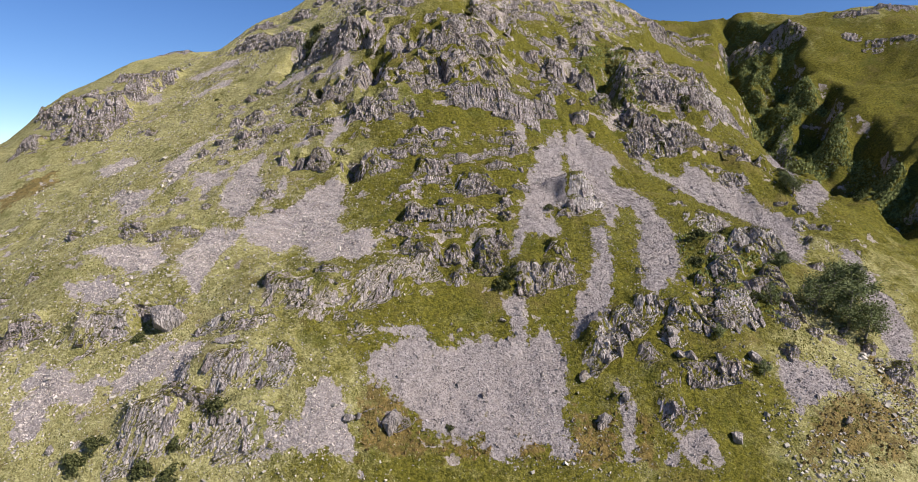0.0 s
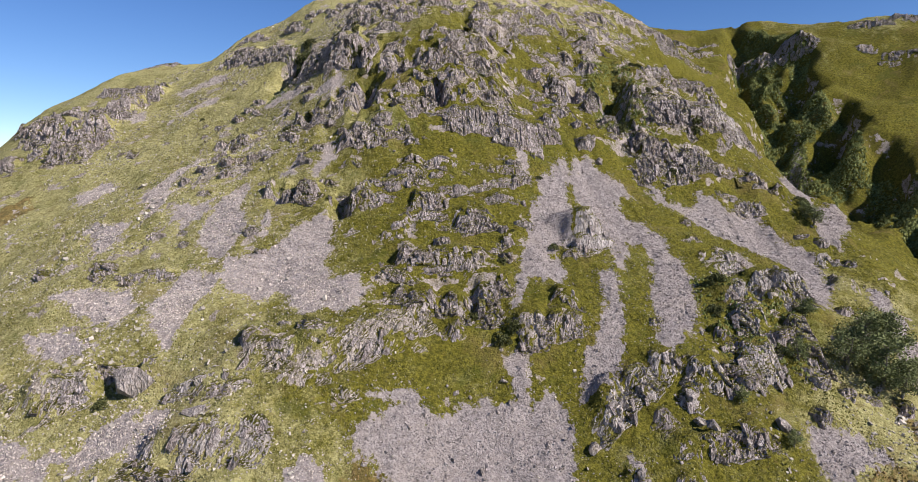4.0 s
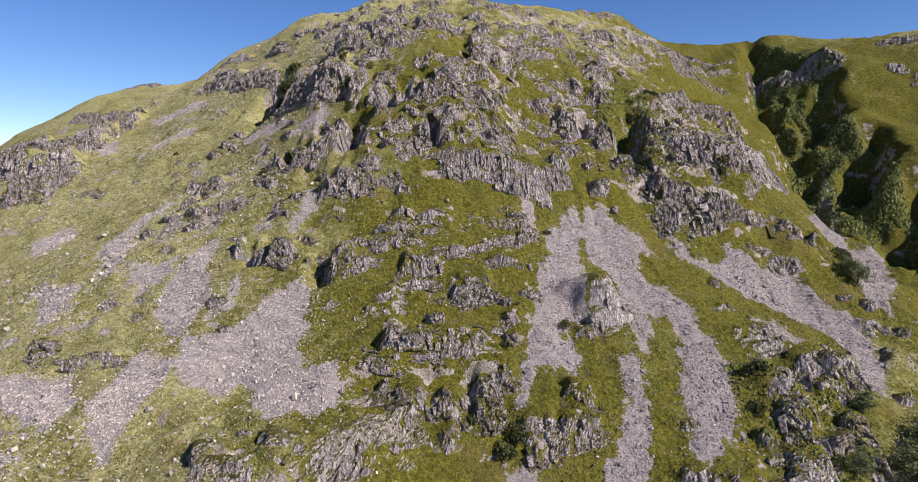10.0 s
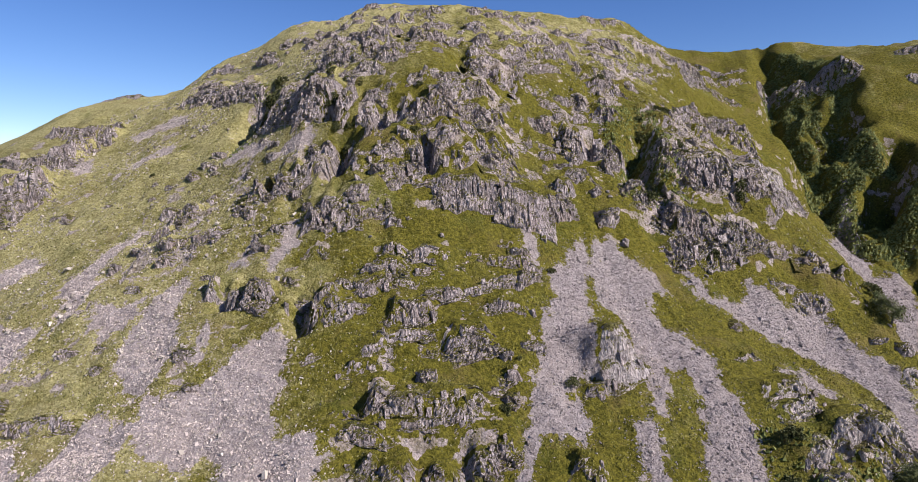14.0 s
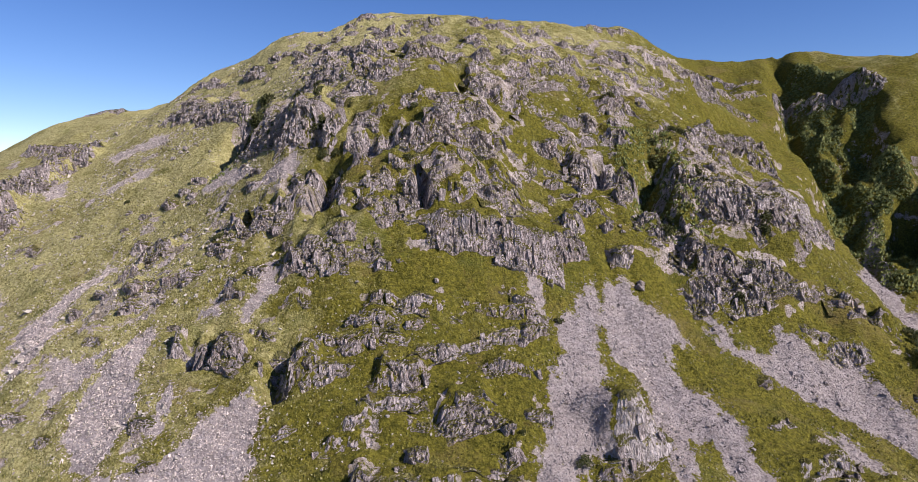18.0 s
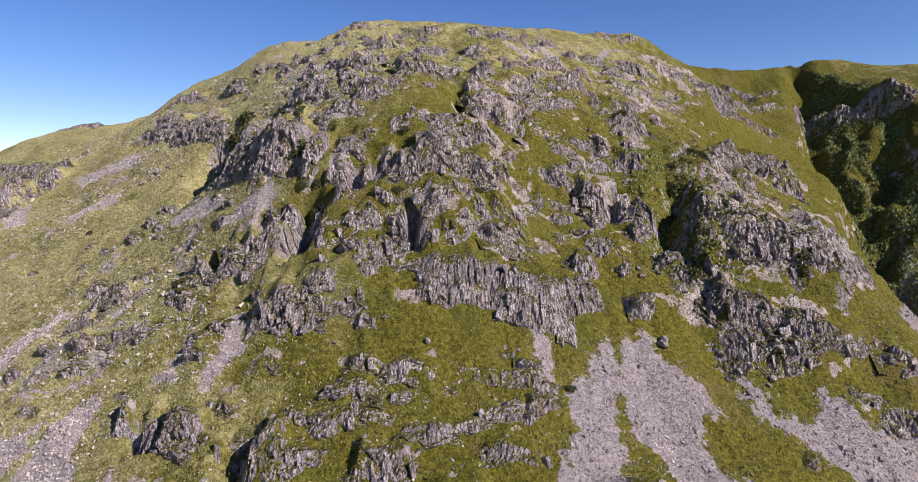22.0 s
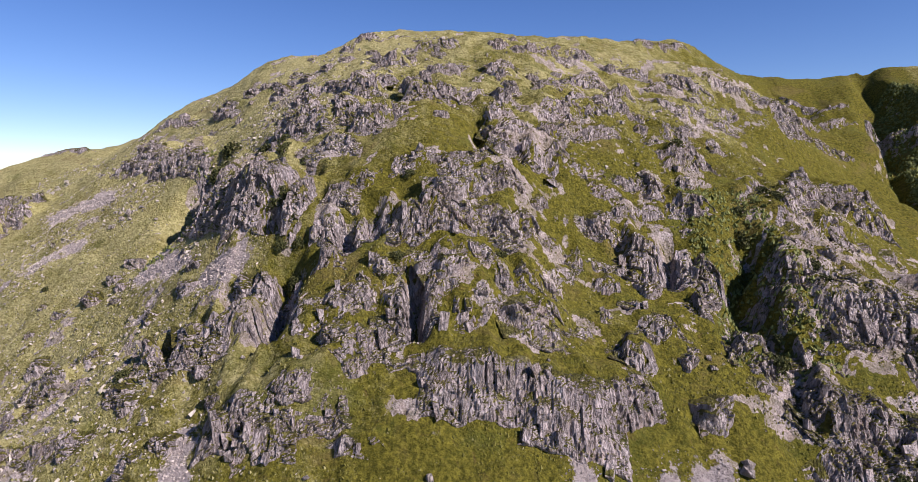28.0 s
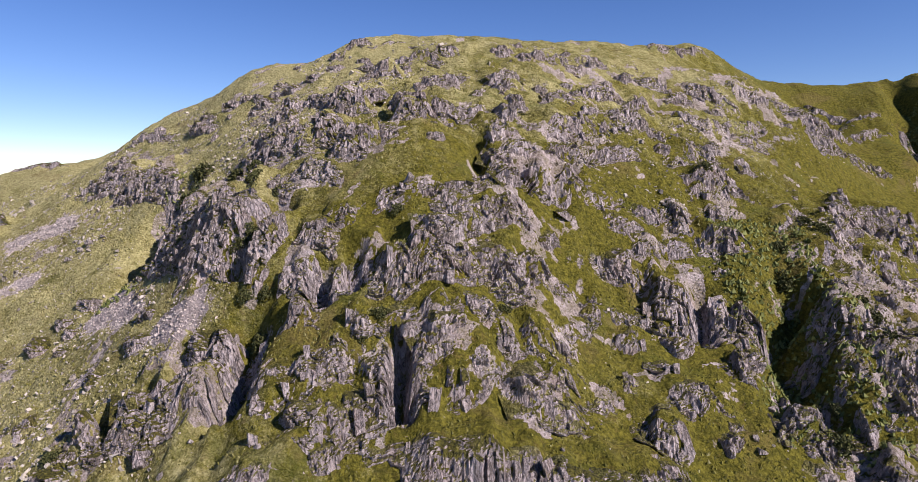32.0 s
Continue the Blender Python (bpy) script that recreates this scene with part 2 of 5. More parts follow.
# the rim of the gorge on the far hill, and its near edge on the mountain
RIM_Y = (100, 125, 160, 182, 200, 215, 234, 246, 264, 280, 290, 302, 320, 340, 370, 400)
RIM_X = (128, 129, 130, 131, 140, 145, 141, 144, 148, 147, 148, 156, 152, 150, 154, 158)
EDGE_Y = (100, 150, 180, 208, 224, 234, 243, 255, 285, 310, 341, 370, 400)
EDGE_X = (108, 113, 118, 121, 119, 113, 109, 111, 112, 117, 131, 142, 150)
swell(-8, 216, 55, 45, 27.3)
swell(132, 244, 55, 45, -22.8)
swell(-170, 290, 90, 70, -15.0)
swell(10, 335, 90, 70, 21.1)
swell(-8, 132, 55, 45, 10.1)
swell(115, 170, 25, 55, -10.9)
swell(104, 300, 55, 45, -22.1)
swell(-170, 425, 90, 70, -35.6)
swell(28, 212, 20, 18, -8.4)
swell(-68, 212, 32, 28, -6.1)
swell(-52, 116, 32, 28, 5.5)
swell(-152, 296, 20, 18, 5.6)
swell(-215, 65, 90, 70, 15.4)
swell(-260, 335, 90, 70, -33.1)
swell(52, 176, 20, 18, -3.0)
swell(64, 212, 20, 18, 4.7)
swell(148, 248, 20, 18, 4.8)
swell(-56, 284, 20, 18, 2.7)
swell(-170, 155, 90, 70, -22.9)
swell(-176, 284, 20, 18, 6.8)
swell(76, 356, 20, 18, 11.6)
swell(10, 425, 90, 70, -10.7)
swell(148, 356, 20, 18, 4.0)
swell(112, 332, 20, 18, -6.7)
swell(-260, 425, 90, 70, -36.1)
swell(16, 200, 20, 18, -4.0)
swell(76, 164, 20, 18, -6.8)
swell(112, 368, 20, 18, 4.2)
swell(124, 212, 20, 18, -10.3)
swell(76, 296, 20, 18, 13.1)
swell(190, 320, 60, 25, 2.5)
swell(172, 272, 20, 18, -9.1)
swell(160, 392, 20, 18, -2.6)
swell(-68, 164, 32, 28, 2.4)
swell(52, 128, 20, 18, 3.4)
swell(-35, 270, 25, 55, 4.9)
swell(-260, 245, 90, 70, -21.8)
swell(-260, 155, 90, 70, 18.3)
swell(-80, 425, 90, 70, -21.5)
swell(-110, 270, 25, 55, -5.5)
swell(-56, 224, 20, 18, -3.8)
swell(4, 104, 20, 18, -3.6)
swell(100, 440, 20, 18, -12.9)
swell(4, 272, 20, 18, 5.3)
swell(190, 110, 90, 70, -7.0)
swell(112, 200, 20, 18, -6.7)
swell(52, 344, 20, 18, 3.0)
swell(112, 236, 20, 18, -6.2)
swell(-85, 120, 25, 55, 6.9)
swell(-32, 104, 20, 18, 3.7)
swell(28, 164, 20, 18, -2.5)
swell(-235, 70, 25, 55, 10.7)
swell(8, 318, 30, 30, -3.6)
swell(-89, 298, 18, 26, 3.6)
swell(-60, 290, 12, 20, 1.6)
swell(162, 360, 26, 22, 3.5)
swell(-163, 287, 14, 16, -2.5)
swell(-184, 270, 14, 14, -3.5)
swell(-107, 303, 14, 24, -3.2)
swell(-80, 292, 12, 22, -3.0)
swell(-46, 290, 11, 22, -3.0)
swell(70, 300, 11, 18, -2.6)
ravine([(157, 306), (146, 292), (131, 282)], 4.5, 9)
ravine([(156, 272), (145, 258), (129, 246)], 5, 10)
ravine([(151, 238), (140, 222), (126, 212)], 4.5, 8)
ravine([(150, 206), (138, 194), (124, 186)], 4, 7)
ravine([(143, 176), (132, 166), (120, 160)], 4, 6)
ravine([(132, 286), (140, 283), (150, 289)], 6, 13)
ravine([(130, 245), (139, 250), (147, 255)], 6, 13)
ravine([(131, 214), (139, 216), (146, 216)], 5, 10)
ravine([(115, 174), (126, 182), (133, 185)], 6, 10)
ravine([(133, 324), (140, 327), (145, 321)], 4, 6)
ravine([(-4, 183), (-5, 187), (-5, 193)], 1.1, 5.5)
ravine([(-25, 184), (-26, 188), (-24, 194), (-26, 199)], 2.3, 7)
ravine([(-30, 201), (-28, 205), (-26, 211)], 2.3, 6.5)
ravine([(43, 195), (45, 204), (45, 210), (49, 215), (51, 222)], 3.3, 9)
ravine([(-54, 219), (-57, 230), (-57, 241)], 3.6, 9)
ravine([(4, 214), (3, 219), (3, 227)], 1.5, 3.5)
ravine([(15, 218), (15, 222), (16, 226)], 1.5, 3.5)
ravine([(9, 216), (10, 220), (9, 223)], 1.5, 3.5)
ravine([(-13, 196), (-13, 199), (-12, 201)], 1.6, 3.5)
ravine([(-16, 194), (-17, 197), (-17, 200)], 1.6, 3.5)
ravine([(34, 205), (35, 212), (37, 216)], 1.8, 4)
ravine([(-35, 188), (-37, 191), (-37, 193)], 1.5, 3)
ravine([(-40, 186), (-41, 189), (-42, 191)], 1.5, 3)
ravine([(18, 206), (18, 208), (17, 210)], 1.5, 3)
ravine([(-26, 151), (-26, 157), (-24, 161)], 2.2, 4.5)
ravine([(-41, 158), (-41, 161), (-42, 165)], 2.0, 4)
ravine([(-14, 136), (-14, 138), (-14, 140)], 1.8, 4)


def off_course(x, y, course):
    """Distance from a course, and how far along it from 0 to 1."""
    best, where = np.full(np.shape(x), 1e9), np.zeros(np.shape(x))
    n = len(course) - 1
    for k in range(n):
        (ax, ay), (bx, by) = course[k], course[k + 1]
        dx, dy = bx - ax, by - ay
        s = np.clip(((x - ax) * dx + (y - ay) * dy) / (dx * dx + dy * dy), 0, 1)
        d = np.hypot(x - ax - s * dx, y - ay - s * dy)
        where = np.where(d < best, (k + s) / n, where)
        best = np.minimum(d, best)
    return best, where


def hill(x, y):
    """The broad land without its crags."""
    x, y = np.asarray(x, float), np.asarray(y, float)
    z = 0.62 * 12 * (np.logaddexp(0, (y - 25) / 12) - np.logaddexp(0, (y - 300) / 12))
    z = np.maximum(z - 0.55 * 25 * np.logaddexp(0, -(x + 170) / 25), -5) - 0.3 * 20 * (np.logaddexp(0, (y - 470) / 20) - np.logaddexp(0, (y - 1000) / 20))
    for cx, cy, wide, deep, high in SWELLS:
        z = z + high * np.exp(-((x - cx) / wide) ** 2 - ((y - cy) / deep) ** 2)
    flat_x, flat_y, flat_z = x.ravel(), y.ravel(), np.array(z).ravel()
    for course, wide, deep, sharp in RAVINES:
        reach = 3 * wide + 14
        xs, ys = [p[0] for p in course], [p[1] for p in course]
        near = np.nonzero((flat_x > min(xs) - reach) & (flat_x < max(xs) + reach) & (flat_y > min(ys) - reach) & (flat_y < max(ys) + reach))[0]
        if not len(near):
            continue
        px, py = flat_x[near], flat_y[near]
        d, s = off_course(px + min(0.5 * wide, 9.0) * grains(px / 13, py / 11, 3, 5), py, course)
        flat_z[near] -= deep * np.exp(-np.minimum(d / wide, 9) ** (1 + sharp)) * ease(0, 0.12, s) * ease(0, 0.2, 1.0 - s + 0.02)
    # the gorge between the mountain and the next hill
    near = np.nonzero((flat_x > 85) & (flat_x < 190) & (flat_y > 90) & (flat_y < 410))[0]
    if len(near):
        px, py = flat_x[near], flat_y[near]
        wavy = 3.5 * grains(px / 30, py / 13, 3, 5, 0.6)
        below = np.interp(py, RIM_Y, RIM_X) + wavy - px
        beyond = px - np.interp(py, EDGE_Y, EDGE_X) - 1.3 * wavy
        depth = (7 + 18 * ease(200, 262, py)) * ease(100, 165, py) * ease(400, 350, py)
        wall = np.clip(below / np.interp(py, (180, 225, 265), (34, 36, 33)), 0, 1)
        wall = wall - 0.045 * np.sin(2 * math.pi * (3 * wall + 0.4 * grain(px / 9, py / 9, 6)))
        cut = np.clip(wall, 0, 1) * ease(0, 13, beyond)
        flat_z[near] -= cut * (depth - 4.2 * grains(px / 9, py / 6, 4, 46, 0.6))
    return flat_z.reshape(x.shape)


STEEP = 1.9


def crag_frame(c):
    """Left foot, unit vector along the foot, unit vector uphill, width."""
    ax, ay, bx, by = c[:4]
    w = math.hypot(bx - ax, by - ay)
    ux, uy = (bx - ax) / w, (by - ay) / w
    return ax, ay, ux, uy, -uy, ux, w


def bulges(x, y):
    """How far the crags and their benches stand above the broad land."""
    x, y = np.asarray(x, float), np.asarray(y, float)
    shape = x.shape
    x, y = x.ravel(), y.ravel()
    out = np.zeros(x.shape)
    for c in CRAGS:
        ax, ay, ux, uy, nx, ny, w = crag_frame(c)
        high, rise, seed = c[4], c[5], c[7]
        run = high / STEEP
        d = max(high - rise * run, 0.4) * min(1.0, 0.35 + 0.45 * w / high)
        back = d / 0.5
        reach = w / 2 + run + back + 6
        mx, my = ax + ux * w / 2 + nx * run, ay + uy * w / 2 + ny * run
        near = np.nonzero((np.abs(x - mx) < reach) & (np.abs(y - my) < reach))[0]
        if not len(near):
            continue
        px, py = x[near] - ax, y[near] - ay
        u, v = px * ux + py * uy, px * nx + py * ny
        reached = np.nonzero((u > -2.5) & (u < w + 2.5) & (v > -1.5 * run - 0.5) & (v < 2.2 * run + back + 0.5))[0]
        if not len(reached):
            continue
        near, u, v = near[reached], u[reached], v[reached]
        calm = 0.3 if c[8] == 2 else 1.0
        v = v + calm * min(0.24 * run, 0.9) * grains(u / 5.0 + seed, v / 9, 2, seed) - 0.3 * run * (2 * u / w - 1) ** 2
        edge = min(0.3 * w, 3.0)
        side = ease(-0.3 * edge, edge, u + 0.8 * grain(v / 3, u / 5, seed + 3)) * ease(-0.3 * edge, edge, w - u + 0.8 * grain(v / 3, u / 5, seed + 4))
        top = 0.95 + 0.24 * calm * grains(u / 5.5, v / 30 + seed, 2, seed + 7)
        step = np.clip(v / run, 0, 1)
        tiers = max(1, round(high / 3.2))
        step = step - 0.115 / tiers * np.sin(2 * math.pi * (tiers * step + 0.5 * grain(u / 4.0, v / 40, seed + 9))) * ease(0, 0.15, step) * ease(1, 0.85, step)
        front = step * d
        rear = d * (1 - ease(0, 1, (v - run) / back))
        b = np.where(v < run, front, rear) * side * top
        out[near] = np.maximum(out[near], b)
    return out.reshape(shape)


def crag(ax, ay, bx, by, high, lean=0.0, tone=0):
    """A crag with its foot from (ax, ay) to (bx, by), the hill rising to the left of that way."""
    w = math.hypot(bx - ax, by - ay)
    nx, ny = -(by - ay) / w, (bx - ax) / w
    mx, my, run = (ax + bx) / 2, (ay + by) / 2, high / STEEP
    rise = float(np.squeeze(hill(mx + nx * run, my + ny * run) - hill(mx, my))) / run
    CRAGS.append((ax, ay, bx, by, high, max(0.1, rise), lean, len(CRAGS) * 7 + 1, tone))


crag(18.4, 269.9, 24.6, 274.1, 3.2)
crag(24.9, 279.4, 34.0, 285.6, 3.2)
crag(5.2, 250.0, 11.8, 250.8, 1.8)
crag(4.3, 252.1, 7.3, 251.4, 3.3)
crag(0.3, 232.4, 4.1, 233.9, 1.6)
crag(5.6, 229.9, 13.1, 235.4, 2.6)
crag(23.9, 261.6, 35.6, 265.1, 3.2)
crag(40.2, 280.6, 48.1, 280.2, 3.2)
crag(33.8, 260.9, 41.1, 265.9, 3.2)
crag(16.3, 250.5, 24.3, 249.8, 2.5)
crag(22.5, 247.5, 29.9, 252.8, 2.6)
crag(15.6, 234.4, 29.4, 243.2, 4.0)
crag(28.3, 243.8, 38.1, 250.5, 4.9)
crag(12.4, 232.5, 19.1, 235.3, 2.1)
crag(5.3, 223.8, 10.8, 227.8, 2.2)
crag(7.4, 222.6, 11.6, 224.0, 2.6)
crag(3.3, 215.2, 11.8, 219.6, 4.6)
crag(14.5, 226.4, 21.5, 229.2, 3.6)
crag(20.9, 228.9, 31.2, 234.8, 2.6)
crag(47.4, 276.8, 53.4, 279.7, 2.9)
crag(43.7, 262.0, 49.5, 266.0, 1.9)
crag(37.6, 238.0, 42.2, 240.2, 2.5)
crag(13.4, 217.6, 20.6, 221.7, 4.4)
crag(19.2, 220.1, 26.0, 223.0, 2.5)
crag(4.7, 212.6, 10.7, 216.7, 3.3)
crag(5.4, 207.6, 10.7, 210.6, 4.7)
crag(0.1, 204.7, 6.6, 207.9, 4.5)
crag(23.7, 218.7, 29.6, 220.0, 2.7)
crag(33.9, 222.6, 37.4, 222.7, 3.9)
crag(27.9, 222.5, 35.4, 224.8, 2.0)
crag(27.8, 217.5, 36.0, 219.3, 2.2)
crag(20.7, 212.1, 28.2, 212.4, 3.2)
crag(26.8, 216.4, 29.1, 217.2, 2.0)
crag(16.0, 210.1, 18.9, 212.1, 1.8)
crag(13.4, 205.2, 19.7, 208.0, 2.5)
crag(1.7, 198.0, 7.3, 202.3, 3.4)
crag(6.2, 197.8, 11.0, 200.0, 6.9)
crag(9.6, 201.8, 14.1, 204.9, 4.2)
crag(63.8, 288.4, 81.5, 286.8, 3.2)
crag(79.0, 287.2, 87.2, 284.8, 3.2)
crag(51.7, 284.6, 65.1, 282.7, 3.2)
crag(59.4, 271.9, 70.4, 279.0, 3.2)
crag(47.2, 265.4, 59.4, 270.4, 3.2)
crag(43.6, 243.5, 51.4, 248.8, 6.0)
crag(55.3, 253.0, 60.1, 256.3, 3.1)
crag(62.8, 268.9, 68.3, 272.6, 2.8)
crag(115.3, 329.5, 127.8, 331.8, 3.2)
crag(105.8, 342.2, 120.0, 332.7, 3.2)
crag(42.1, 231.0, 51.7, 237.1, 4.6)
crag(40.0, 231.0, 43.6, 232.7, 2.0)
crag(40.4, 227.3, 44.0, 227.5, 2.2)
crag(39.0, 220.5, 46.2, 220.3, 3.8)
crag(37.8, 219.4, 40.0, 219.5, 3.1)
crag(39.2, 216.6, 40.8, 216.6, 2.1)
crag(76.9, 254.5, 100.5, 268.9, 6.0)
crag(70.1, 225.8, 76.6, 230.2, 5.8)
crag(62.8, 222.0, 69.8, 226.7, 3.3)
crag(100.5, 271.9, 102.9, 270.9, 3.2)
crag(26.2, 206.6, 34.8, 205.3, 7.3)
crag(34.4, 208.4, 39.1, 207.7, 5.5)
crag(38.8, 208.4, 43.4, 206.2, 5.1)
crag(0.8, 193.1, 6.5, 195.3, 2.6)
crag(4.3, 192.6, 6.9, 191.9, 3.5)
crag(6.7, 191.7, 9.7, 192.5, 3.0)
crag(9.6, 193.0, 15.8, 194.6, 4.3)
crag(11.0, 190.2, 15.5, 190.0, 3.5)
crag(1.2, 184.7, 8.3, 189.0, 3.5)
crag(8.5, 186.3, 12.5, 186.1, 3.1)
crag(12.0, 186.1, 16.1, 187.1, 2.1)
crag(12.9, 197.6, 17.8, 200.1, 2.2)
crag(18.8, 203.1, 24.9, 207.1, 2.0)
crag(20.8, 194.8, 22.6, 195.0, 2.0)
crag(23.3, 200.4, 25.5, 202.1, 3.1)
crag(17.3, 190.9, 20.0, 191.5, 1.6)
crag(22.5, 188.9, 26.4, 186.9, 3.1)
crag(22.5, 190.7, 27.1, 192.1, 1.1)
crag(25.6, 198.9, 30.9, 198.1, 1.3)
crag(27.7, 192.3, 33.6, 194.2, 3.7)
crag(36.2, 199.9, 38.5, 200.0, 3.4)
crag(38.5, 204.5, 41.3, 204.3, 1.4)
crag(44.6, 206.0, 48.8, 203.7, 3.2)
crag(42.6, 197.2, 45.9, 196.6, 6.2)
crag(50.0, 204.0, 56.5, 202.9, 5.9)
crag(50.1, 199.6, 54.3, 199.2, 4.3)
crag(49.7, 194.1, 51.7, 194.0, 5.0)
crag(42.9, 190.9, 47.3, 191.6, 2.6)
crag(56.3, 204.3, 61.7, 203.4, 3.5)
crag(52.6, 197.2, 55.6, 197.9, 2.6)
crag(55.6, 197.6, 58.0, 197.6, 2.7)
crag(42.1, 189.3, 44.7, 189.8, 1.4)
crag(53.2, 191.9, 54.8, 192.2, 1.7)
crag(-85.6, 256.2, -65.9, 245.6, 6.0)
crag(-74.6, 248.2, -54.0, 235.8, 4.7)
crag(-142.2, 302.3, -122.2, 298.2, 1.6)
crag(-52.3, 218.5, -38.5, 204.7, 12.0)
crag(-38.0, 203.9, -34.0, 204.6, 3.5)
crag(-40.1, 206.8, -25.9, 198.8, 8.0)
crag(-89.4, 261.7, -86.3, 259.6, 4.8)
crag(-44.8, 185.2, -40.1, 184.1, 4.5)
crag(-43.0, 187.0, -38.0, 184.7, 3.0)
crag(-39.6, 185.2, -32.5, 183.4, 3.8)
crag(-39.2, 187.8, -34.1, 187.6, 4.2)
crag(-35.4, 187.0, -31.0, 186.1, 5.1)
crag(-32.1, 186.2, -25.3, 186.6, 3.2)
crag(-30.4, 189.0, -25.4, 189.8, 2.2)
crag(-59.8, 194.8, -53.8, 192.4, 2.6)
crag(-30.1, 191.9, -25.8, 191.5, 4.2)
crag(-40.5, 228.2, -32.1, 221.7, 8.3)
crag(-33.5, 225.7, -25.8, 220.5, 5.8)
crag(-38.5, 243.4, -34.6, 240.8, 4.1)
crag(-26.8, 223.9, -21.2, 221.2, 6.4)
crag(-26.0, 234.2, -20.5, 230.9, 5.2)
crag(-21.2, 232.3, -17.2, 232.1, 3.6)
crag(-20.8, 215.6, -14.9, 214.7, 4.9)
crag(-17.2, 214.7, -9.3, 218.1, 3.8)
crag(-26.1, 214.6, -18.5, 211.3, 2.7)
crag(-22.0, 253.1, -14.6, 251.7, 3.3)
crag(-26.7, 268.2, -14.2, 264.2, 2.2)
crag(-15.6, 265.5, -7.8, 262.6, 2.9)
crag(-8.8, 266.7, -3.7, 266.0, 3.2)
crag(-11.5, 222.3, -3.9, 223.5, 4.2)
crag(-6.2, 225.3, 0.7, 227.9, 4.8)
crag(-38.7, 284.4, -32.8, 280.4, 2.1)
crag(-29.8, 214.1, -27.8, 212.7, 3.1)
crag(-35.9, 215.8, -31.9, 213.0, 4.6)
crag(-32.6, 209.9, -27.0, 206.7, 3.3)
crag(-22.1, 201.6, -16.3, 200.5, 3.8)
crag(-18.4, 203.0, -13.5, 203.5, 3.5)
crag(-10.6, 205.9, -7.6, 206.2, 2.4)
crag(-8.5, 205.5, -1.6, 207.8, 2.2)
crag(-2.6, 205.8, 1.4, 206.5, 3.2)
crag(-22.3, 197.4, -17.3, 196.6, 3.5)
crag(-15.8, 195.1, -12.7, 195.7, 4.5)
crag(-13.2, 198.2, -9.5, 198.7, 2.3)
crag(-9.8, 195.0, -4.4, 195.7, 5.2)
crag(-5.7, 195.4, 2.3, 197.7, 5.9)
crag(-12.1, 189.2, -7.1, 189.4, 5.0)
crag(-8.2, 191.5, -4.8, 191.9, 2.6)
crag(-4.9, 191.4, -2.8, 191.4, 2.1)
crag(-1.8, 190.6, 1.0, 192.4, 3.9)
crag(-19.7, 191.9, -16.3, 192.3, 3.6)
crag(-26.5, 192.9, -24.2, 191.6, 2.8)
crag(-24.7, 193.9, -22.5, 193.0, 2.4)
crag(-24.6, 187.6, -21.9, 187.5, 1.9)
crag(-22.1, 186.4, -18.6, 186.0, 1.5)
crag(-17.6, 184.3, -12.2, 185.2, 4.0)
crag(-15.4, 186.2, -10.5, 186.1, 3.5)
crag(-11.3, 186.5, -8.6, 187.2, 2.6)
crag(-8.6, 184.1, -4.8, 184.9, 5.4)
crag(-11.8, 180.4, -8.9, 181.0, 3.9)
crag(-9.8, 181.4, -5.4, 183.0, 2.8)
crag(-16.1, 179.7, -11.5, 179.6, 3.1)
crag(-19.4, 180.4, -15.4, 180.1, 2.1)
crag(-24.3, 184.2, -17.5, 183.4, 1.1)
crag(-4.1, 184.5, -1.7, 184.7, 6.9)
crag(-2.4, 186.6, 0.3, 188.4, 2.3)
crag(-0.4, 185.5, 2.4, 185.4, 3.7)
crag(-3.6, 180.0, 3.1, 179.5, 2.1)
crag(-6.3, 180.3, -3.0, 180.8, 0.9)
crag(-2.5, 175.5, 12.2, 176.6, 6.6, 0, 2)
crag(9.4, 174.8, 21.3, 174.7, 7.4, 0, 2)
crag(18.1, 178.0, 27.9, 182.8, 5.7, 0, 2)
crag(-28.2, 172.8, -12.3, 174.5, 5.5)
crag(-63.0, 177.9, -58.1, 176.9, 2.8)
crag(-60.7, 178.7, -53.0, 177.9, 1.8)
crag(-66.3, 190.1, -58.0, 186.7, 4.0)
crag(-61.1, 191.3, -58.2, 189.4, 3.6)
crag(-66.0, 185.4, -62.5, 184.7, 2.4)
crag(-54.0, 177.1, -47.0, 177.8, 2.2)
crag(-46.4, 162.0, -40.5, 160.0, 2.9)
crag(-38.4, 158.7, -33.3, 156.4, 4.8)
crag(-40.9, 159.0, -38.1, 159.7, 3.2)
crag(-67.0, 170.1, -59.7, 166.8, 1.1)
crag(-106.6, 212.5, -100.8, 210.7, 2.1)
crag(-28.1, 167.4, -23.3, 166.6, 1.9)
crag(-29.7, 173.1, -23.8, 174.6, 2.7)
crag(-24.2, 171.0, -18.2, 171.5, 3.6)
crag(-19.8, 173.6, -13.0, 174.2, 2.1)
crag(-31.9, 162.8, -29.0, 161.6, 1.6)
crag(-36.3, 158.6, -33.2, 158.7, 3.8)
crag(-29.0, 155.7, -25.6, 156.5, 2.2)
crag(-24.8, 152.9, -18.1, 154.7, 3.9)
crag(-22.5, 159.6, -14.8, 158.2, 2.0)
crag(-15.9, 156.6, -10.0, 158.2, 3.3)
crag(-20.8, 151.9, -14.2, 153.9, 2.5)
crag(-14.8, 162.6, -8.3, 161.0, 2.8)
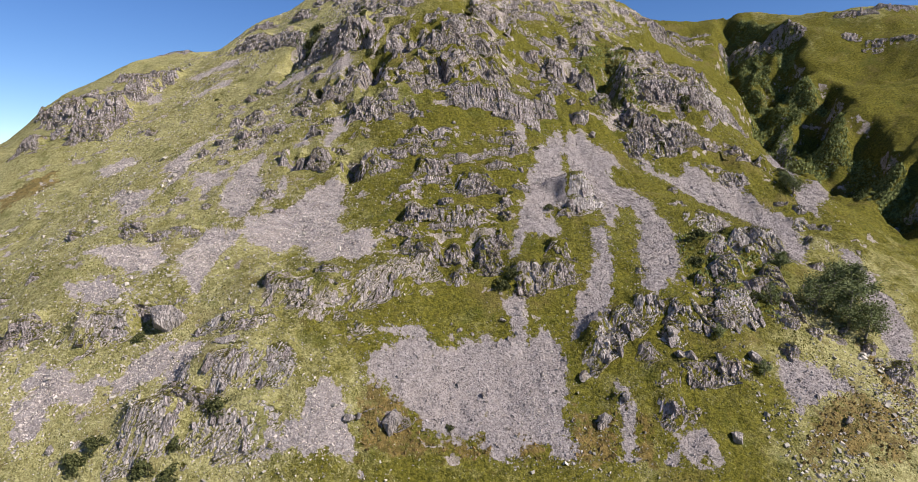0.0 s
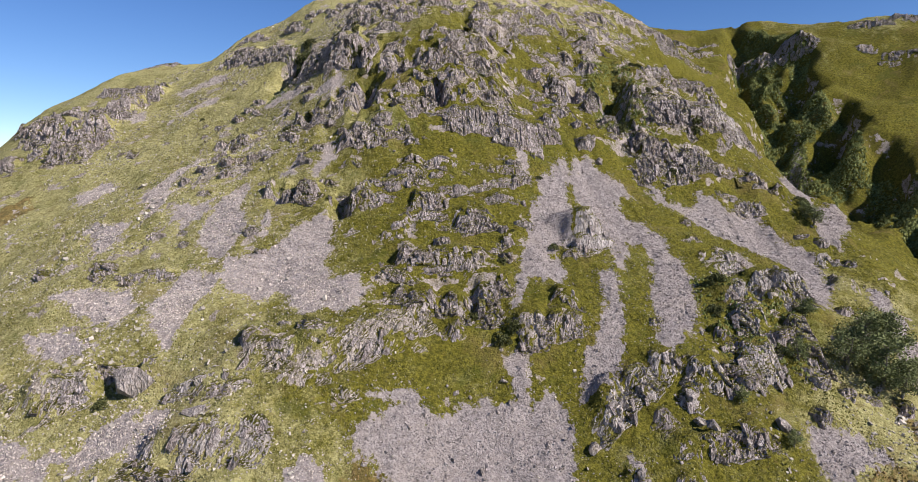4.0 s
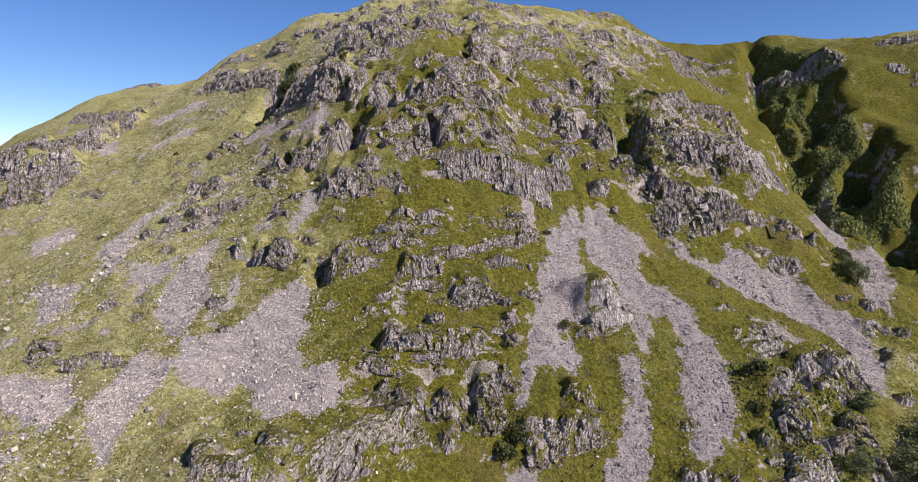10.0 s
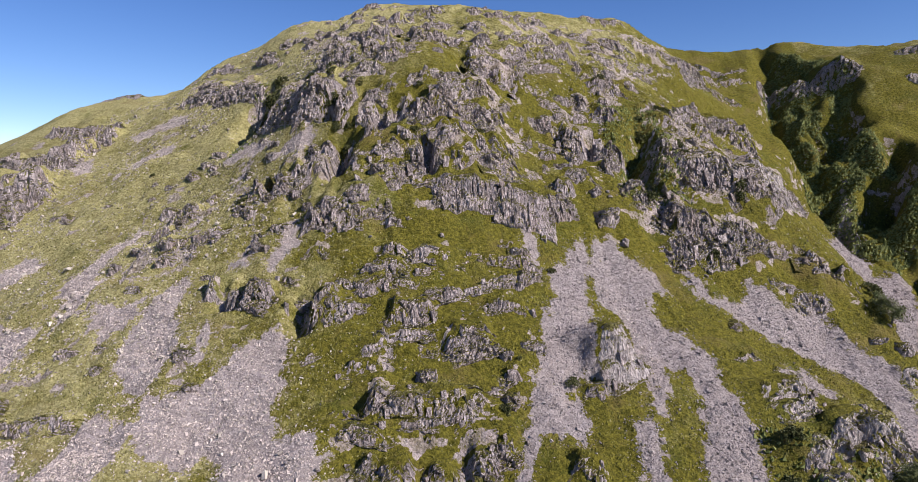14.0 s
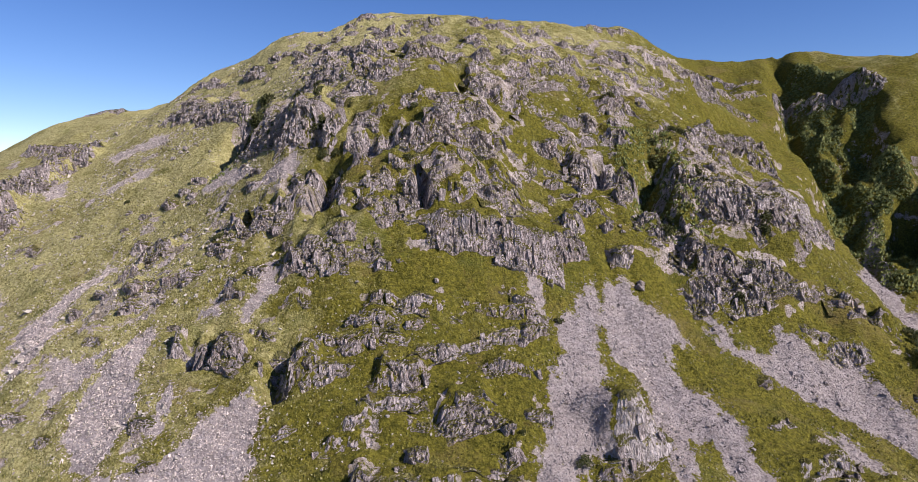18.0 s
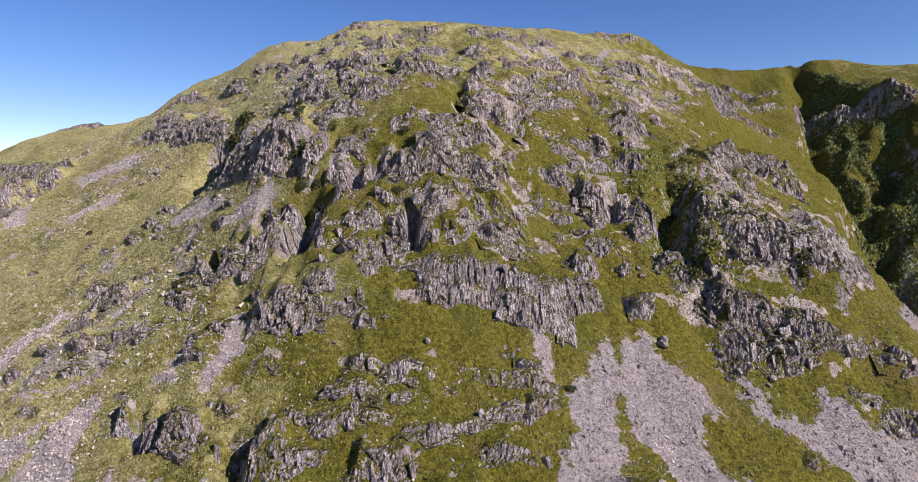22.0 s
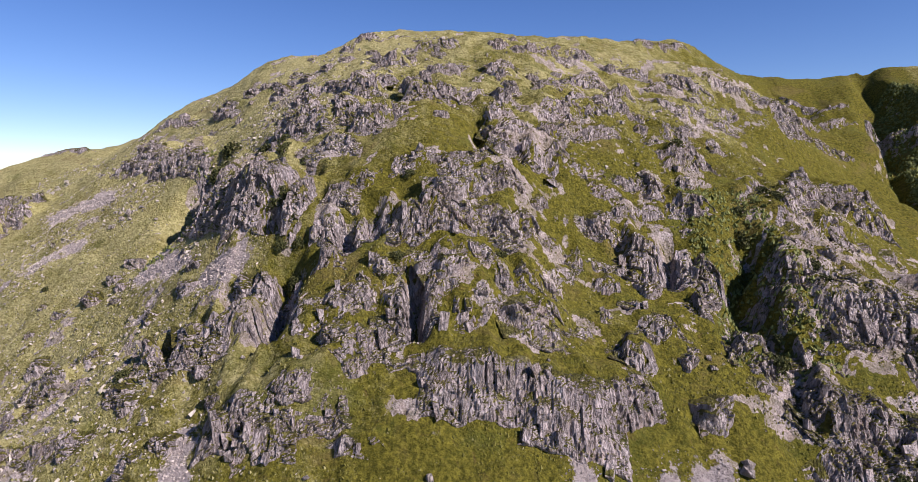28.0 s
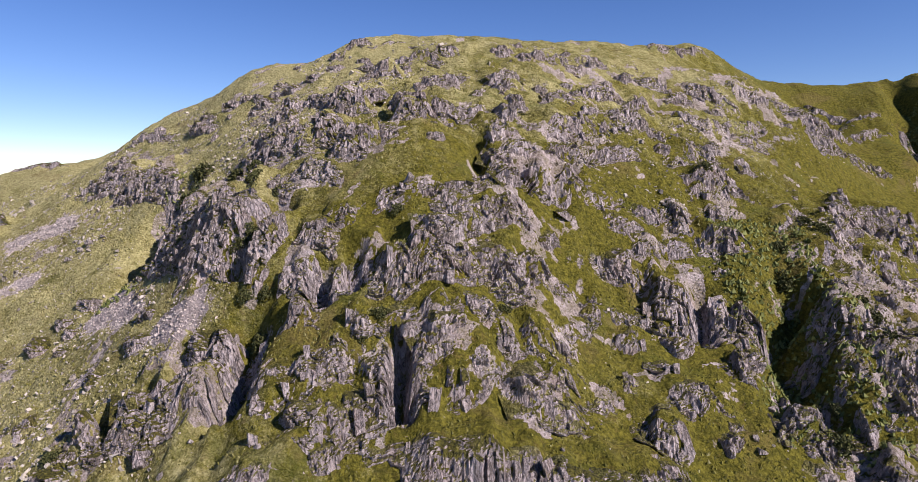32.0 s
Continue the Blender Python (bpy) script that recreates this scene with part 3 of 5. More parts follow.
crag(-7.1, 164.4, 1.9, 163.7, 2.6)
crag(-4.8, 162.0, -1.7, 162.2, 0.9)
crag(-10.6, 159.1, -6.4, 159.1, 1.3)
crag(-4.0, 156.8, -0.4, 157.3, 1.9)
crag(-0.7, 156.7, 3.5, 157.8, 2.1)
crag(-10.3, 152.0, -5.7, 152.0, 3.5)
crag(-6.6, 150.8, -1.6, 153.4, 3.3)
crag(-13.0, 165.0, -7.8, 164.8, 2.4)
crag(-12.2, 171.9, -7.4, 172.0, 1.5)
crag(-14.0, 145.3, -8.8, 147.4, 2.7)
crag(-16.4, 143.7, -13.7, 143.5, 2.0)
crag(-14.6, 143.4, -8.9, 144.6, 1.9)
crag(-11.3, 149.1, -2.3, 149.2, 1.6)
crag(-9.8, 145.8, -2.8, 146.5, 1.6)
crag(-3.6, 149.2, 0.8, 149.5, 1.2)
crag(-22.6, 146.5, -21.1, 146.9, 1.0)
crag(0.1, 145.7, 4.4, 146.1, 3.8)
crag(-14.5, 136.0, -8.1, 136.1, 2.4)
crag(-9.2, 136.0, -4.4, 137.0, 2.7)
crag(-4.9, 136.3, 4.0, 135.5, 3.8)
crag(-9.7, 140.1, -5.6, 140.4, 0.8)
crag(-8.6, 134.8, 0.1, 135.2, 1.2)
crag(10.7, 169.4, 15.4, 170.0, 1.6)
crag(7.8, 165.5, 13.0, 166.4, 1.8)
crag(12.0, 166.0, 17.2, 166.2, 2.6)
crag(2.6, 158.8, 7.6, 160.1, 1.0)
crag(6.9, 160.5, 14.4, 161.6, 1.6)
crag(7.1, 155.4, 14.9, 155.8, 2.0)
crag(2.8, 166.2, 5.4, 166.0, 1.2)
crag(2.0, 144.7, 9.2, 147.8, 5.3)
crag(9.6, 141.9, 12.8, 142.8, 2.0)
crag(3.9, 139.8, 9.0, 140.0, 1.1)
crag(2.4, 135.2, 5.9, 137.5, 2.4)
crag(26.6, 142.6, 34.2, 148.2, 7.6, 0.15, 1)
crag(22.4, 141.6, 25.6, 142.0, 2.2)
crag(27.5, 154.8, 32.1, 156.5, 2.3)
crag(47.8, 178.7, 54.7, 181.9, 6.0)
crag(51.9, 184.3, 59.8, 187.3, 5.8)
crag(54.8, 179.5, 65.0, 182.8, 4.4)
crag(60.3, 186.3, 70.2, 186.1, 3.8)
crag(69.4, 184.3, 79.9, 188.5, 2.2)
crag(80.0, 183.5, 83.4, 184.3, 4.6)
crag(69.2, 177.9, 74.4, 178.2, 2.4)
crag(71.4, 174.9, 80.3, 175.6, 3.4)
crag(85.1, 184.2, 88.6, 182.4, 3.4)
crag(52.4, 144.1, 58.8, 148.9, 1.3, 0, 1)
crag(56.8, 146.9, 62.1, 147.3, 2.3)
crag(63.6, 146.1, 70.9, 150.4, 1.7)
crag(71.1, 150.5, 74.2, 149.9, 1.6)
crag(54.0, 141.1, 56.9, 142.5, 1.1)
crag(59.9, 143.9, 62.1, 144.0, 1.3)
crag(58.5, 154.9, 62.5, 156.7, 1.2)
crag(52.2, 155.0, 55.6, 157.1, 1.4)
crag(-69.2, 139.2, -56.6, 137.8, 2.3)
crag(-73.7, 141.2, -67.2, 139.7, 1.4)
crag(-52.3, 114.3, -49.2, 114.9, 2.4)
crag(-45.8, 109.6, -35.9, 109.4, 2.0, 0.4, 1)
crag(-40.8, 107.0, -35.1, 107.4, 2.2, 0.3)
crag(-36.5, 106.9, -31.5, 107.8, 2.2, 0.5)
crag(-66.0, 106.1, -62.2, 108.5, 4.4, 0.8)
crag(-65.3, 110.6, -58.3, 109.3, 4.6, 0.8, 1)
crag(-15.7, 135.7, -7.7, 137.4, 3.1)
crag(-9.5, 134.5, 2.6, 136.0, 3.8)
crag(-15.2, 132.6, -8.5, 131.4, 2.4)
crag(-11.1, 126.2, -7.4, 127.2, 3.9)
crag(-8.1, 124.4, -2.6, 126.2, 4.6)
crag(-3.1, 126.1, 1.9, 125.4, 4.6)
crag(-1.3, 121.5, 1.7, 122.9, 3.0)
crag(-17.9, 108.7, -15.9, 109.6, 2.0, 0.6)
crag(0.3, 136.4, 6.5, 137.0, 3.1)
crag(4.0, 124.8, 8.4, 125.1, 8.3)
crag(7.4, 130.0, 10.7, 130.3, 4.3)
crag(11.5, 120.9, 17.7, 122.2, 5.6)
crag(16.5, 122.8, 24.1, 124.4, 4.0)
crag(18.4, 127.9, 23.6, 128.3, 3.7)
crag(24.4, 108.4, 30.4, 112.8, 5.4, -0.3, 1)
crag(29.6, 112.4, 34.9, 115.2, 5.0, -0.3, 1)
crag(34.0, 115.3, 39.5, 118.4, 4.8, -0.3, 1)
crag(33.3, 108.7, 36.1, 110.8, 3.4)
crag(52.8, 145.0, 61.2, 150.6, 1.9, 0, 1)
crag(50.7, 126.7, 57.7, 125.3, 6.5, -0.4, 1)
crag(52.5, 131.4, 57.7, 132.7, 2.9, -0.4)
crag(47.2, 122.2, 51.0, 122.5, 4.4, -0.3)
crag(38.8, 114.8, 46.4, 115.1, 5.2, -0.3, 1)
crag(48.0, 117.3, 52.2, 116.2, 6.4, -0.5, 1)
crag(51.7, 117.3, 58.1, 118.6, 6.6, -0.5, 1)
crag(61.9, 126.8, 66.4, 126.7, 5.0, -0.3)
crag(62.5, 134.0, 66.4, 136.2, 3.3, -0.5)
crag(63.0, 122.1, 66.6, 121.8, 4.8, -0.3)
crag(83.9, 150.9, 90.3, 151.0, 2.6, -0.5)
crag(37.3, 112.9, 39.9, 112.5, 2.9, 0, 1)
crag(-82.6, 110.7, -75.6, 112.2, 5.8)
crag(-69.4, 107.2, -58.2, 110.2, 5.2, 0.8, 1)
crag(-46.6, 96.6, -26.7, 99.8, 6.0, 0.5, 1)
crag(-51.6, 89.2, -39.0, 92.8, 7.9, 0.5, 1)
crag(-40.7, 90.4, -28.2, 92.1, 6.3, 0.5, 1)
crag(33.5, 103.6, 50.8, 107.0, 3.7)
crag(33.1, 99.1, 39.5, 100.5, 4.1)
crag(25.5, 102.0, 29.2, 102.5, 2.0)
crag(-13.7, 95.4, -8.2, 97.6, 2.2)
crag(128.1, 321.7, 158.8, 300.7, 6.0)
crag(98.2, 304.8, 124.0, 321.3, 3.2)
crag(66.5, 194.5, 80.5, 203.0, 7.5)
crag(79.5, 203.0, 90.0, 210.0, 9.5, 0, 1)
crag(55.1, 196.6, 72.5, 198.8, 6.9)
crag(-146.4, 273.5, -112.3, 261.7, 3.2)
crag(-134.5, 240.6, -121.2, 240.3, 6.0)
crag(-171.5, 257.4, -143.4, 235.6, 6.0)
crag(-164.3, 259.8, -139.7, 244.7, 6.0)
crag(-142.1, 220.6, -126.6, 218.0, 5.2)
crag(-128.3, 218.6, -118.4, 219.4, 6.9)
crag(-140.6, 243.3, -127.5, 242.9, 5.7)
crag(-118.8, 220.2, -112.4, 223.3, 5.7)
crag(-130.7, 255.0, -110.7, 252.3, 6.0)
crag(-34.7, 111.2, -23.5, 112.7, 4.9, 0.9)
crag(-26.7, 111.6, -13.0, 115.9, 5.8, 0.9)
crag(-17.2, 114.6, -6.1, 119.7, 6.2, 0.9)
crag(-12.9, 118.9, -3.6, 123.5, 4.3, 0.9)
crag(-30.5, 107.9, -20.6, 111.3, 2.7, 0.9)
crag(53.9, 329.0, 76.3, 343.0, 3.2)
crag(-35.1, 288.1, -26.9, 285.5, 2.2)
crag(-25.8, 287.3, -16.2, 287.2, 1.9)
crag(174.8, 304.5, 189.7, 296.6, 3.2)
crag(190.7, 302.3, 204.1, 293.1, 3.2)
crag(170.4, 290.5, 176.5, 288.1, 3.2)
crag(177.7, 284.2, 193.1, 273.8, 3.2)
crag(175.6, 282.4, 182.4, 279.2, 2.1)

crag(-92.5, 261.4, -79.5, 252.8, 3.6)
crag(-76.1, 249.9, -60.4, 240.9, 4.9)
crag(-89.9, 280.4, -77.1, 274.8, 2.6)
crag(-89.2, 261.2, -76.9, 253.5, 6.7)
crag(-74.5, 248.3, -60.5, 240.7, 4.5)
crag(-68.6, 270.7, -60.5, 262.7, 3.7)
crag(-155.5, 236.3, -131.9, 222.2, 9.5)
crag(-131.3, 213.8, -119.0, 213.1, 8.7)
crag(-128.5, 219.7, -115.0, 222.9, 10.0)
crag(-127.2, 240.8, -116.7, 241.9, 7.1)
crag(-122.6, 242.8, -112.9, 250.8, 6.0)
crag(-151.4, 214.2, -141.1, 213.7, 6.8)
crag(85.6, 281.4, 95.4, 290.2, 9.1)
crag(97.2, 288.9, 110.0, 294.0, 4.0)
crag(96.0, 222.0, 103.0, 232.0, 4.5)
crag(99.0, 236.0, 106.0, 250.0, 4.5)
crag(92.0, 214.0, 98.0, 221.0, 5.0)
crag(60.4, 219.1, 83.9, 261.3, 5.5)
crag(53.2, 225.5, 62.7, 237.2, 2.8)
crag(67.9, 239.9, 90.5, 265.2, 4.7)
crag(88.9, 255.1, 100.5, 257.1, 5.8)
crag(39.7, 192.2, 45.1, 191.6, 5.4)
crag(45.4, 187.5, 50.3, 181.9, 7.9)
crag(50.3, 181.9, 59.6, 182.4, 9.2)
crag(59.6, 198.1, 69.8, 198.5, 5.9)
crag(59.6, 182.4, 70.2, 185.7, 6.1)
crag(51.9, 144.1, 63.4, 152.2, 2.9, -0.4, 1)
crag(52.5, 129.5, 60.5, 135.3, 5.2, -0.4, 1)
crag(61.3, 136.9, 72.2, 145.2, 4.1, -0.4, 1)
crag(65.6, 134.8, 74.3, 139.5, 6.2, -0.4, 1)
crag(85.5, 160.9, 91.0, 162.8, 2.6, -0.4, 1)
crag(53.4, 141.3, 62.5, 145.7, 2.5, -0.4, 1)
crag(74.0, 191.4, 105.7, 235.7, 3.2, 0)
crag(73.3, 176.6, 79.1, 175.7, 3.0, 0)


# ---- mesh helpers ----
rng = np.random.default_rng(7)


def sheet(name, verts, faces, material, smooth=False, link=True):
    """A mesh from arrays: verts (n, 3) and faces (m, 3 or 4)."""
    verts, faces = np.asarray(verts, np.float32), np.asarray(faces, np.int32)
    me = bpy.data.meshes.new(name)
    k = faces.shape[1]
    me.vertices.add(len(verts))
    me.vertices.foreach_set("co", verts.ravel())
    me.loops.add(faces.size)
    me.loops.foreach_set("vertex_index", faces.ravel())
    me.polygons.add(len(faces))
    me.polygons.foreach_set("loop_start", np.arange(0, faces.size, k, dtype=np.int32))
    me.polygons.foreach_set("use_smooth", np.full(len(faces), smooth))
    me.update(calc_edges=True)
    me.materials.append(material)
    return new(name, me) if link else me


def net(rows, cols):
    """Quads of a grid of rows x cols vertices, row by row."""
    i = np.arange(rows - 1)[:, None] * cols + np.arange(cols - 1)[None, :]
    return np.stack([i, i + 1, i + 1 + cols, i + cols], -1).reshape(-1, 4)


def inside(x, y, ring):
    """How far points lie inside a ring of (x, y): signed metres, inside positive."""
    n = len(ring)
    d = np.full(x.shape, 1e9)
    odd = np.zeros(x.shape, bool)
    for k in range(n):
        (ax, ay), (bx, by) = ring[k], ring[(k + 1) % n]
        dx, dy = bx - ax, by - ay
        s = np.clip(((x - ax) * dx + (y - ay) * dy) / max(dx * dx + dy * dy, 1e-6), 0, 1)
        d = np.minimum(d, np.hypot(x - ax - s * dx, y - ay - s * dy))
        if ay != by:
            odd ^= ((ay > y) != (by > y)) & (x < (bx - ax) * (y - ay) / (by - ay) + ax)
    return np.where(odd, d, -d)


SCREES, TANS, BRACKENS, BEDROCKS = [], [], [], []


def scree(ring):
    SCREES.append(ring)


def tan_scree(ring):
    TANS.append(ring)


def bedrock(ring):
    BEDROCKS.append(ring)


def bracken(ring):
    BRACKENS.append(ring)


scree([(25.5, 177), (23, 171), (19, 168.5), (20, 163), (18.5, 159), (16.5, 151.5), (14.5, 144.5), (13, 137), (12, 133), (10.5, 127.5), (12, 128.5), (14, 134.5), (21, 135.5), (21.5, 138.5), (20, 141), (18.5, 142), (21.5, 145), (23.5, 146), (26.5, 160.5), (26.5, 165.5), (28.5, 174.5), (27.5, 177.5)])
scree([(30.5, 178.5), (34, 179), (36, 176), (39.5, 177), (41, 175.5), (43.5, 171.5), (39, 169), (38.5, 165), (40, 160.5), (43.5, 160.5), (46, 155), (45.5, 147.5), (47.5, 145), (47, 140), (45.5, 133.5), (44, 128), (36.5, 128), (38, 133), (41, 139.5), (41.5, 144), (41.5, 149.5), (41, 152), (37, 151), (36.5, 146), (34.5, 140), (32.5, 139.5), (33, 144.5), (33.5, 151), (33, 156.5), (33.5, 161), (32, 162.5), (28.5, 163.5), (28.5, 171.5)])
tan_scree([(29, 167.5), (32.5, 165), (33.5, 156.5), (33, 148), (33.5, 145.5), (34.5, 152.5), (35, 159.5), (33.5, 167.5)])
scree([(29, 137.5), (31.5, 138.5), (30, 131), (28.5, 129.5), (27.5, 130)])
scree([(49, 181), (53, 177.5), (53.5, 174), (58, 174), (62, 176.5), (63.5, 178.5), (66.5, 176.5), (69.5, 175), (76, 175.5), (79.5, 170.5), (82.5, 167), (86, 165), (83, 154.5), (83.5, 152), (76, 141), (75, 143.5), (77.5, 151.5), (78, 160), (74, 162), (69.5, 164.5), (63.5, 167.5), (58.5, 169.5), (54, 171.5), (50.5, 173.5), (50, 179.5)])
scree([(92.5, 203.5), (133, 265), (117, 221), (128, 222), (117.5, 200.5), (94, 167), (92.5, 172), (93.5, 181.5), (105.5, 213)])
scree([(63, 161), (67.5, 161), (69.5, 156.5), (67.5, 154.5), (64, 156)])
tan_scree([(-29, 153), (-27, 150.5), (-25.5, 143), (-26, 139), (-25, 135.5), (-23, 133.5), (-19, 132), (-17, 129.5), (-17.5, 126), (-20.5, 124), (-28.5, 124), (-30.5, 127.5), (-31.5, 131), (-35, 133), (-36.5, 131), (-42, 131.5), (-43.5, 133), (-46.5, 135), (-47, 131), (-48.5, 128.5), (-51, 126), (-56.5, 127), (-56.5, 130.5), (-56, 135.5), (-54.5, 140), (-50, 138), (-47, 138.5), (-47.5, 142.5), (-44.5, 143), (-40.5, 143), (-38, 146), (-36, 149.5), (-32.5, 151)])
tan_scree([(-52, 169), (-50.5, 167), (-50, 161), (-47.5, 154), (-47.5, 150.5), (-48, 147.5), (-48.5, 144.5), (-51.5, 145), (-54.5, 148), (-56.5, 149.5), (-57.5, 152.5), (-56.5, 156), (-55.5, 161), (-54.5, 167)])
tan_scree([(-43, 156), (-41, 155), (-41, 150.5), (-41, 147.5), (-43.5, 148), (-43.5, 152)])
tan_scree([(-32.5, 177), (-30, 171.5), (-32.5, 168), (-34, 165), (-36, 167), (-34.5, 171), (-33.5, 176.5)])
tan_scree([(-40.5, 175.5), (-38.5, 174), (-40, 169), (-43, 169.5), (-42.5, 172)])
tan_scree([(-75, 197.5), (-70.5, 194), (-73.5, 184), (-74, 172), (-79.5, 171.5), (-81.5, 178.5), (-78, 186)])
tan_scree([(-74.5, 174.5), (-71, 175.5), (-72.5, 167.5), (-74.5, 164), (-76.5, 166.5)])
tan_scree([(-68, 166.5), (-58.5, 165), (-60, 159.5), (-63.5, 157), (-66.5, 161)])
tan_scree([(-90, 166.5), (-78, 164.5), (-77.5, 158), (-81.5, 154)])
tan_scree([(-70, 137.5), (-63.5, 135), (-60, 131), (-62, 127.5), (-63, 127.5)])
tan_scree([(-110, 194.5), (-104, 199), (-96, 195), (-99.5, 187.5), (-105, 188)])
tan_scree([(-95, 231.5), (-90.5, 233.5), (-82, 235), (-79, 232.5), (-85.5, 230), (-90.5, 227.5)])
tan_scree([(-103.5, 253), (-96, 255.5), (-84, 251), (-83, 245.5), (-94, 246.5), (-99, 247)])
tan_scree([(-56.5, 219), (-45.5, 206), (-49.5, 206), (-59.5, 213.5), (-61, 220)])
tan_scree([(-34.5, 201.5), (-31.5, 200), (-34.5, 196), (-40.5, 198), (-44, 198.5), (-41, 202.5)])
tan_scree([(-119.5, 244.5), (-113.5, 245), (-108.5, 236.5), (-112.5, 235.5)])
scree([(62.5, 271.5), (73, 278.5), (85.5, 285), (72.5, 277)])
scree([(15, 174.5), (17.5, 173.5), (18, 169), (18, 165.5), (16.5, 165), (16, 170)])
scree([(-8.5, 111), (-4.5, 112), (-1.5, 111), (2, 113.5), (5, 114.5), (7, 113.5), (10.5, 114.5), (9.5, 117.5), (8.5, 120.5), (10.5, 120.5), (11.5, 117), (13, 114), (16.5, 115), (18.5, 112), (18, 107), (18, 101.5), (18.5, 95), (14, 95), (13.5, 97), (10.5, 98), (8, 95), (5, 95), (3.5, 97.5), (0, 96.5), (-5.5, 97), (-8.5, 100), (-12.5, 102.5), (-15, 102), (-16.5, 103.5), (-16, 106), (-13, 108)])
tan_scree([(-22, 100.5), (-19, 100.5), (-17.5, 97.5), (-15.5, 92.5), (-32.5, 91), (-30.5, 92.5), (-26.5, 95), (-24.5, 98)])
scree([(29, 137), (31.5, 138.5), (31.5, 129.5), (28, 120.5), (26, 112), (21, 114), (22, 120), (25.5, 123.5), (28, 129)])
scree([(40.5, 141), (47, 144.5), (45.5, 133), (44.5, 125.5), (41, 122.5), (36.5, 121.5), (35.5, 125.5)])
scree([(36, 100), (39.5, 99.5), (41, 95.5), (31, 95)])
scree([(27, 105.5), (29.5, 105), (28.5, 99.5), (27.5, 95), (25.5, 95), (27, 101.5)])
scree([(57.5, 112), (64.5, 113), (67, 111.5), (68.5, 109), (62.5, 105.5), (57.5, 101.5), (55.5, 103), (56.5, 107.5)])
scree([(90.5, 139.5), (92.5, 135), (91.5, 127), (85, 117), (82, 119), (84, 126), (85.5, 134)])
scree([(92.5, 154.5), (96, 153.5), (94, 141.5), (89.5, 138.5)])
tan_scree([(-83, 139.5), (-74.5, 140.5), (-63.5, 134), (-60, 129), (-62, 125.5), (-72, 131)])
tan_scree([(-58, 130.5), (-56, 136), (-49.5, 132.5), (-50, 125), (-49, 118.5), (-53.5, 122)])
tan_scree([(-80, 126.5), (-71.5, 126), (-63, 121), (-68.5, 118)])
tan_scree([(-55.5, 106), (-50, 108.5), (-49.5, 105), (-53, 102), (-59.5, 101.5), (-58.5, 98), (-67, 100), (-72.5, 103), (-71.5, 105.5), (-64.5, 104), (-57.5, 103.5)])
tan_scree([(-47.5, 107.5), (-44.5, 108), (-44, 101.5), (-45, 99), (-47.5, 99.5), (-47.5, 104)])
tan_scree([(-73, 100.5), (-67, 100), (-65.5, 95), (-68.5, 94)])
scree([(-14.5, 111), (-8.5, 113), (-4.5, 112.5), (-9.5, 111)])
bedrock([(-41, 229), (-50, 255), (-51, 272), (-26, 256), (-19, 247), (-20, 228), (-20, 213), (-26, 211)])
bedrock([(-56, 223), (-60, 244), (-41, 229), (-30, 213), (-28, 204), (-37, 206)])
bedrock([(-12, 194), (-12, 201), (2, 205), (8, 207), (10, 199), (6, 199), (-5, 195)])
bedrock([(-19, 190), (-23, 202), (-14, 202), (-11, 195), (-14, 189)])
bedrock([(-16, 180), (-18, 188), (-6, 190), (-5, 184), (-11, 180)])
bedrock([(-4, 185), (-3, 194), (1, 196), (7, 189)])
bedrock([(3, 213), (4, 228), (24, 252), (44, 270), (38, 250), (21, 227)])
bedrock([(24, 255), (27, 275), (71, 332), (112, 340), (85, 284), (61, 279)])
bedrock([(5, 201), (6, 214), (12, 218), (15, 205), (10, 198)])
bedrock([(26, 204), (28, 215), (47, 214), (43, 206)])
bedrock([(44, 204), (50, 213), (74, 225), (56, 194), (50, 193), (47, 197)])
bedrock([(72, 245), (88, 273), (107, 280), (79, 234), (72, 236)])
bedrock([(-44, 185), (-43, 194), (-26, 191), (-24, 186), (-33, 183)])
bedrock([(-82, 254), (-120, 316), (-62, 250), (-56, 238)])
bedrock([(42, 191), (49, 211), (83, 245), (131, 288), (87, 206), (65, 185), (49, 180), (41, 185)])
bedrock([(-14, 124), (-15, 137), (-9, 141), (6, 141), (10, 136), (9, 126), (-2, 123)])
bedrock([(11, 120), (13, 127), (25, 131), (24, 123)])
bedrock([(37, 114), (50, 129), (66, 139), (59, 118), (47, 116)])
bedrock([(-34, 110), (-33, 118), (-17, 121), (-6, 125), (-12, 116), (-24, 110)])
bedrock([(-146, 223), (-184, 276), (-170, 278), (-132, 261), (-115, 221)])

bedrock([(85, 274), (94, 269), (105, 269), (109, 261), (105, 247), (79, 200), (74, 197), (67, 199), (62, 212), (62, 228)])
bedrock([(66, 335), (79, 338), (79, 289), (91, 289), (80, 281), (66, 284), (55, 286)])
bedrock([(16, 274), (36, 288), (55, 285), (63, 275), (54, 254), (38, 258), (21, 251)])
bracken([(-16, 101.5), (-12.5, 102), (-7.5, 99.5), (-5.5, 97), (0, 96), (3.5, 97.5), (5, 95), (-15.5, 92.5)])
bracken([(18, 102.5), (26, 101.5), (25.5, 95), (18.5, 95)])
bracken([(29.5, 101.5), (34, 100), (31, 95), (27.5, 95)])
bracken([(59.5, 103.5), (69.5, 109), (76.5, 105), (71.5, 97.5), (53.5, 96)])
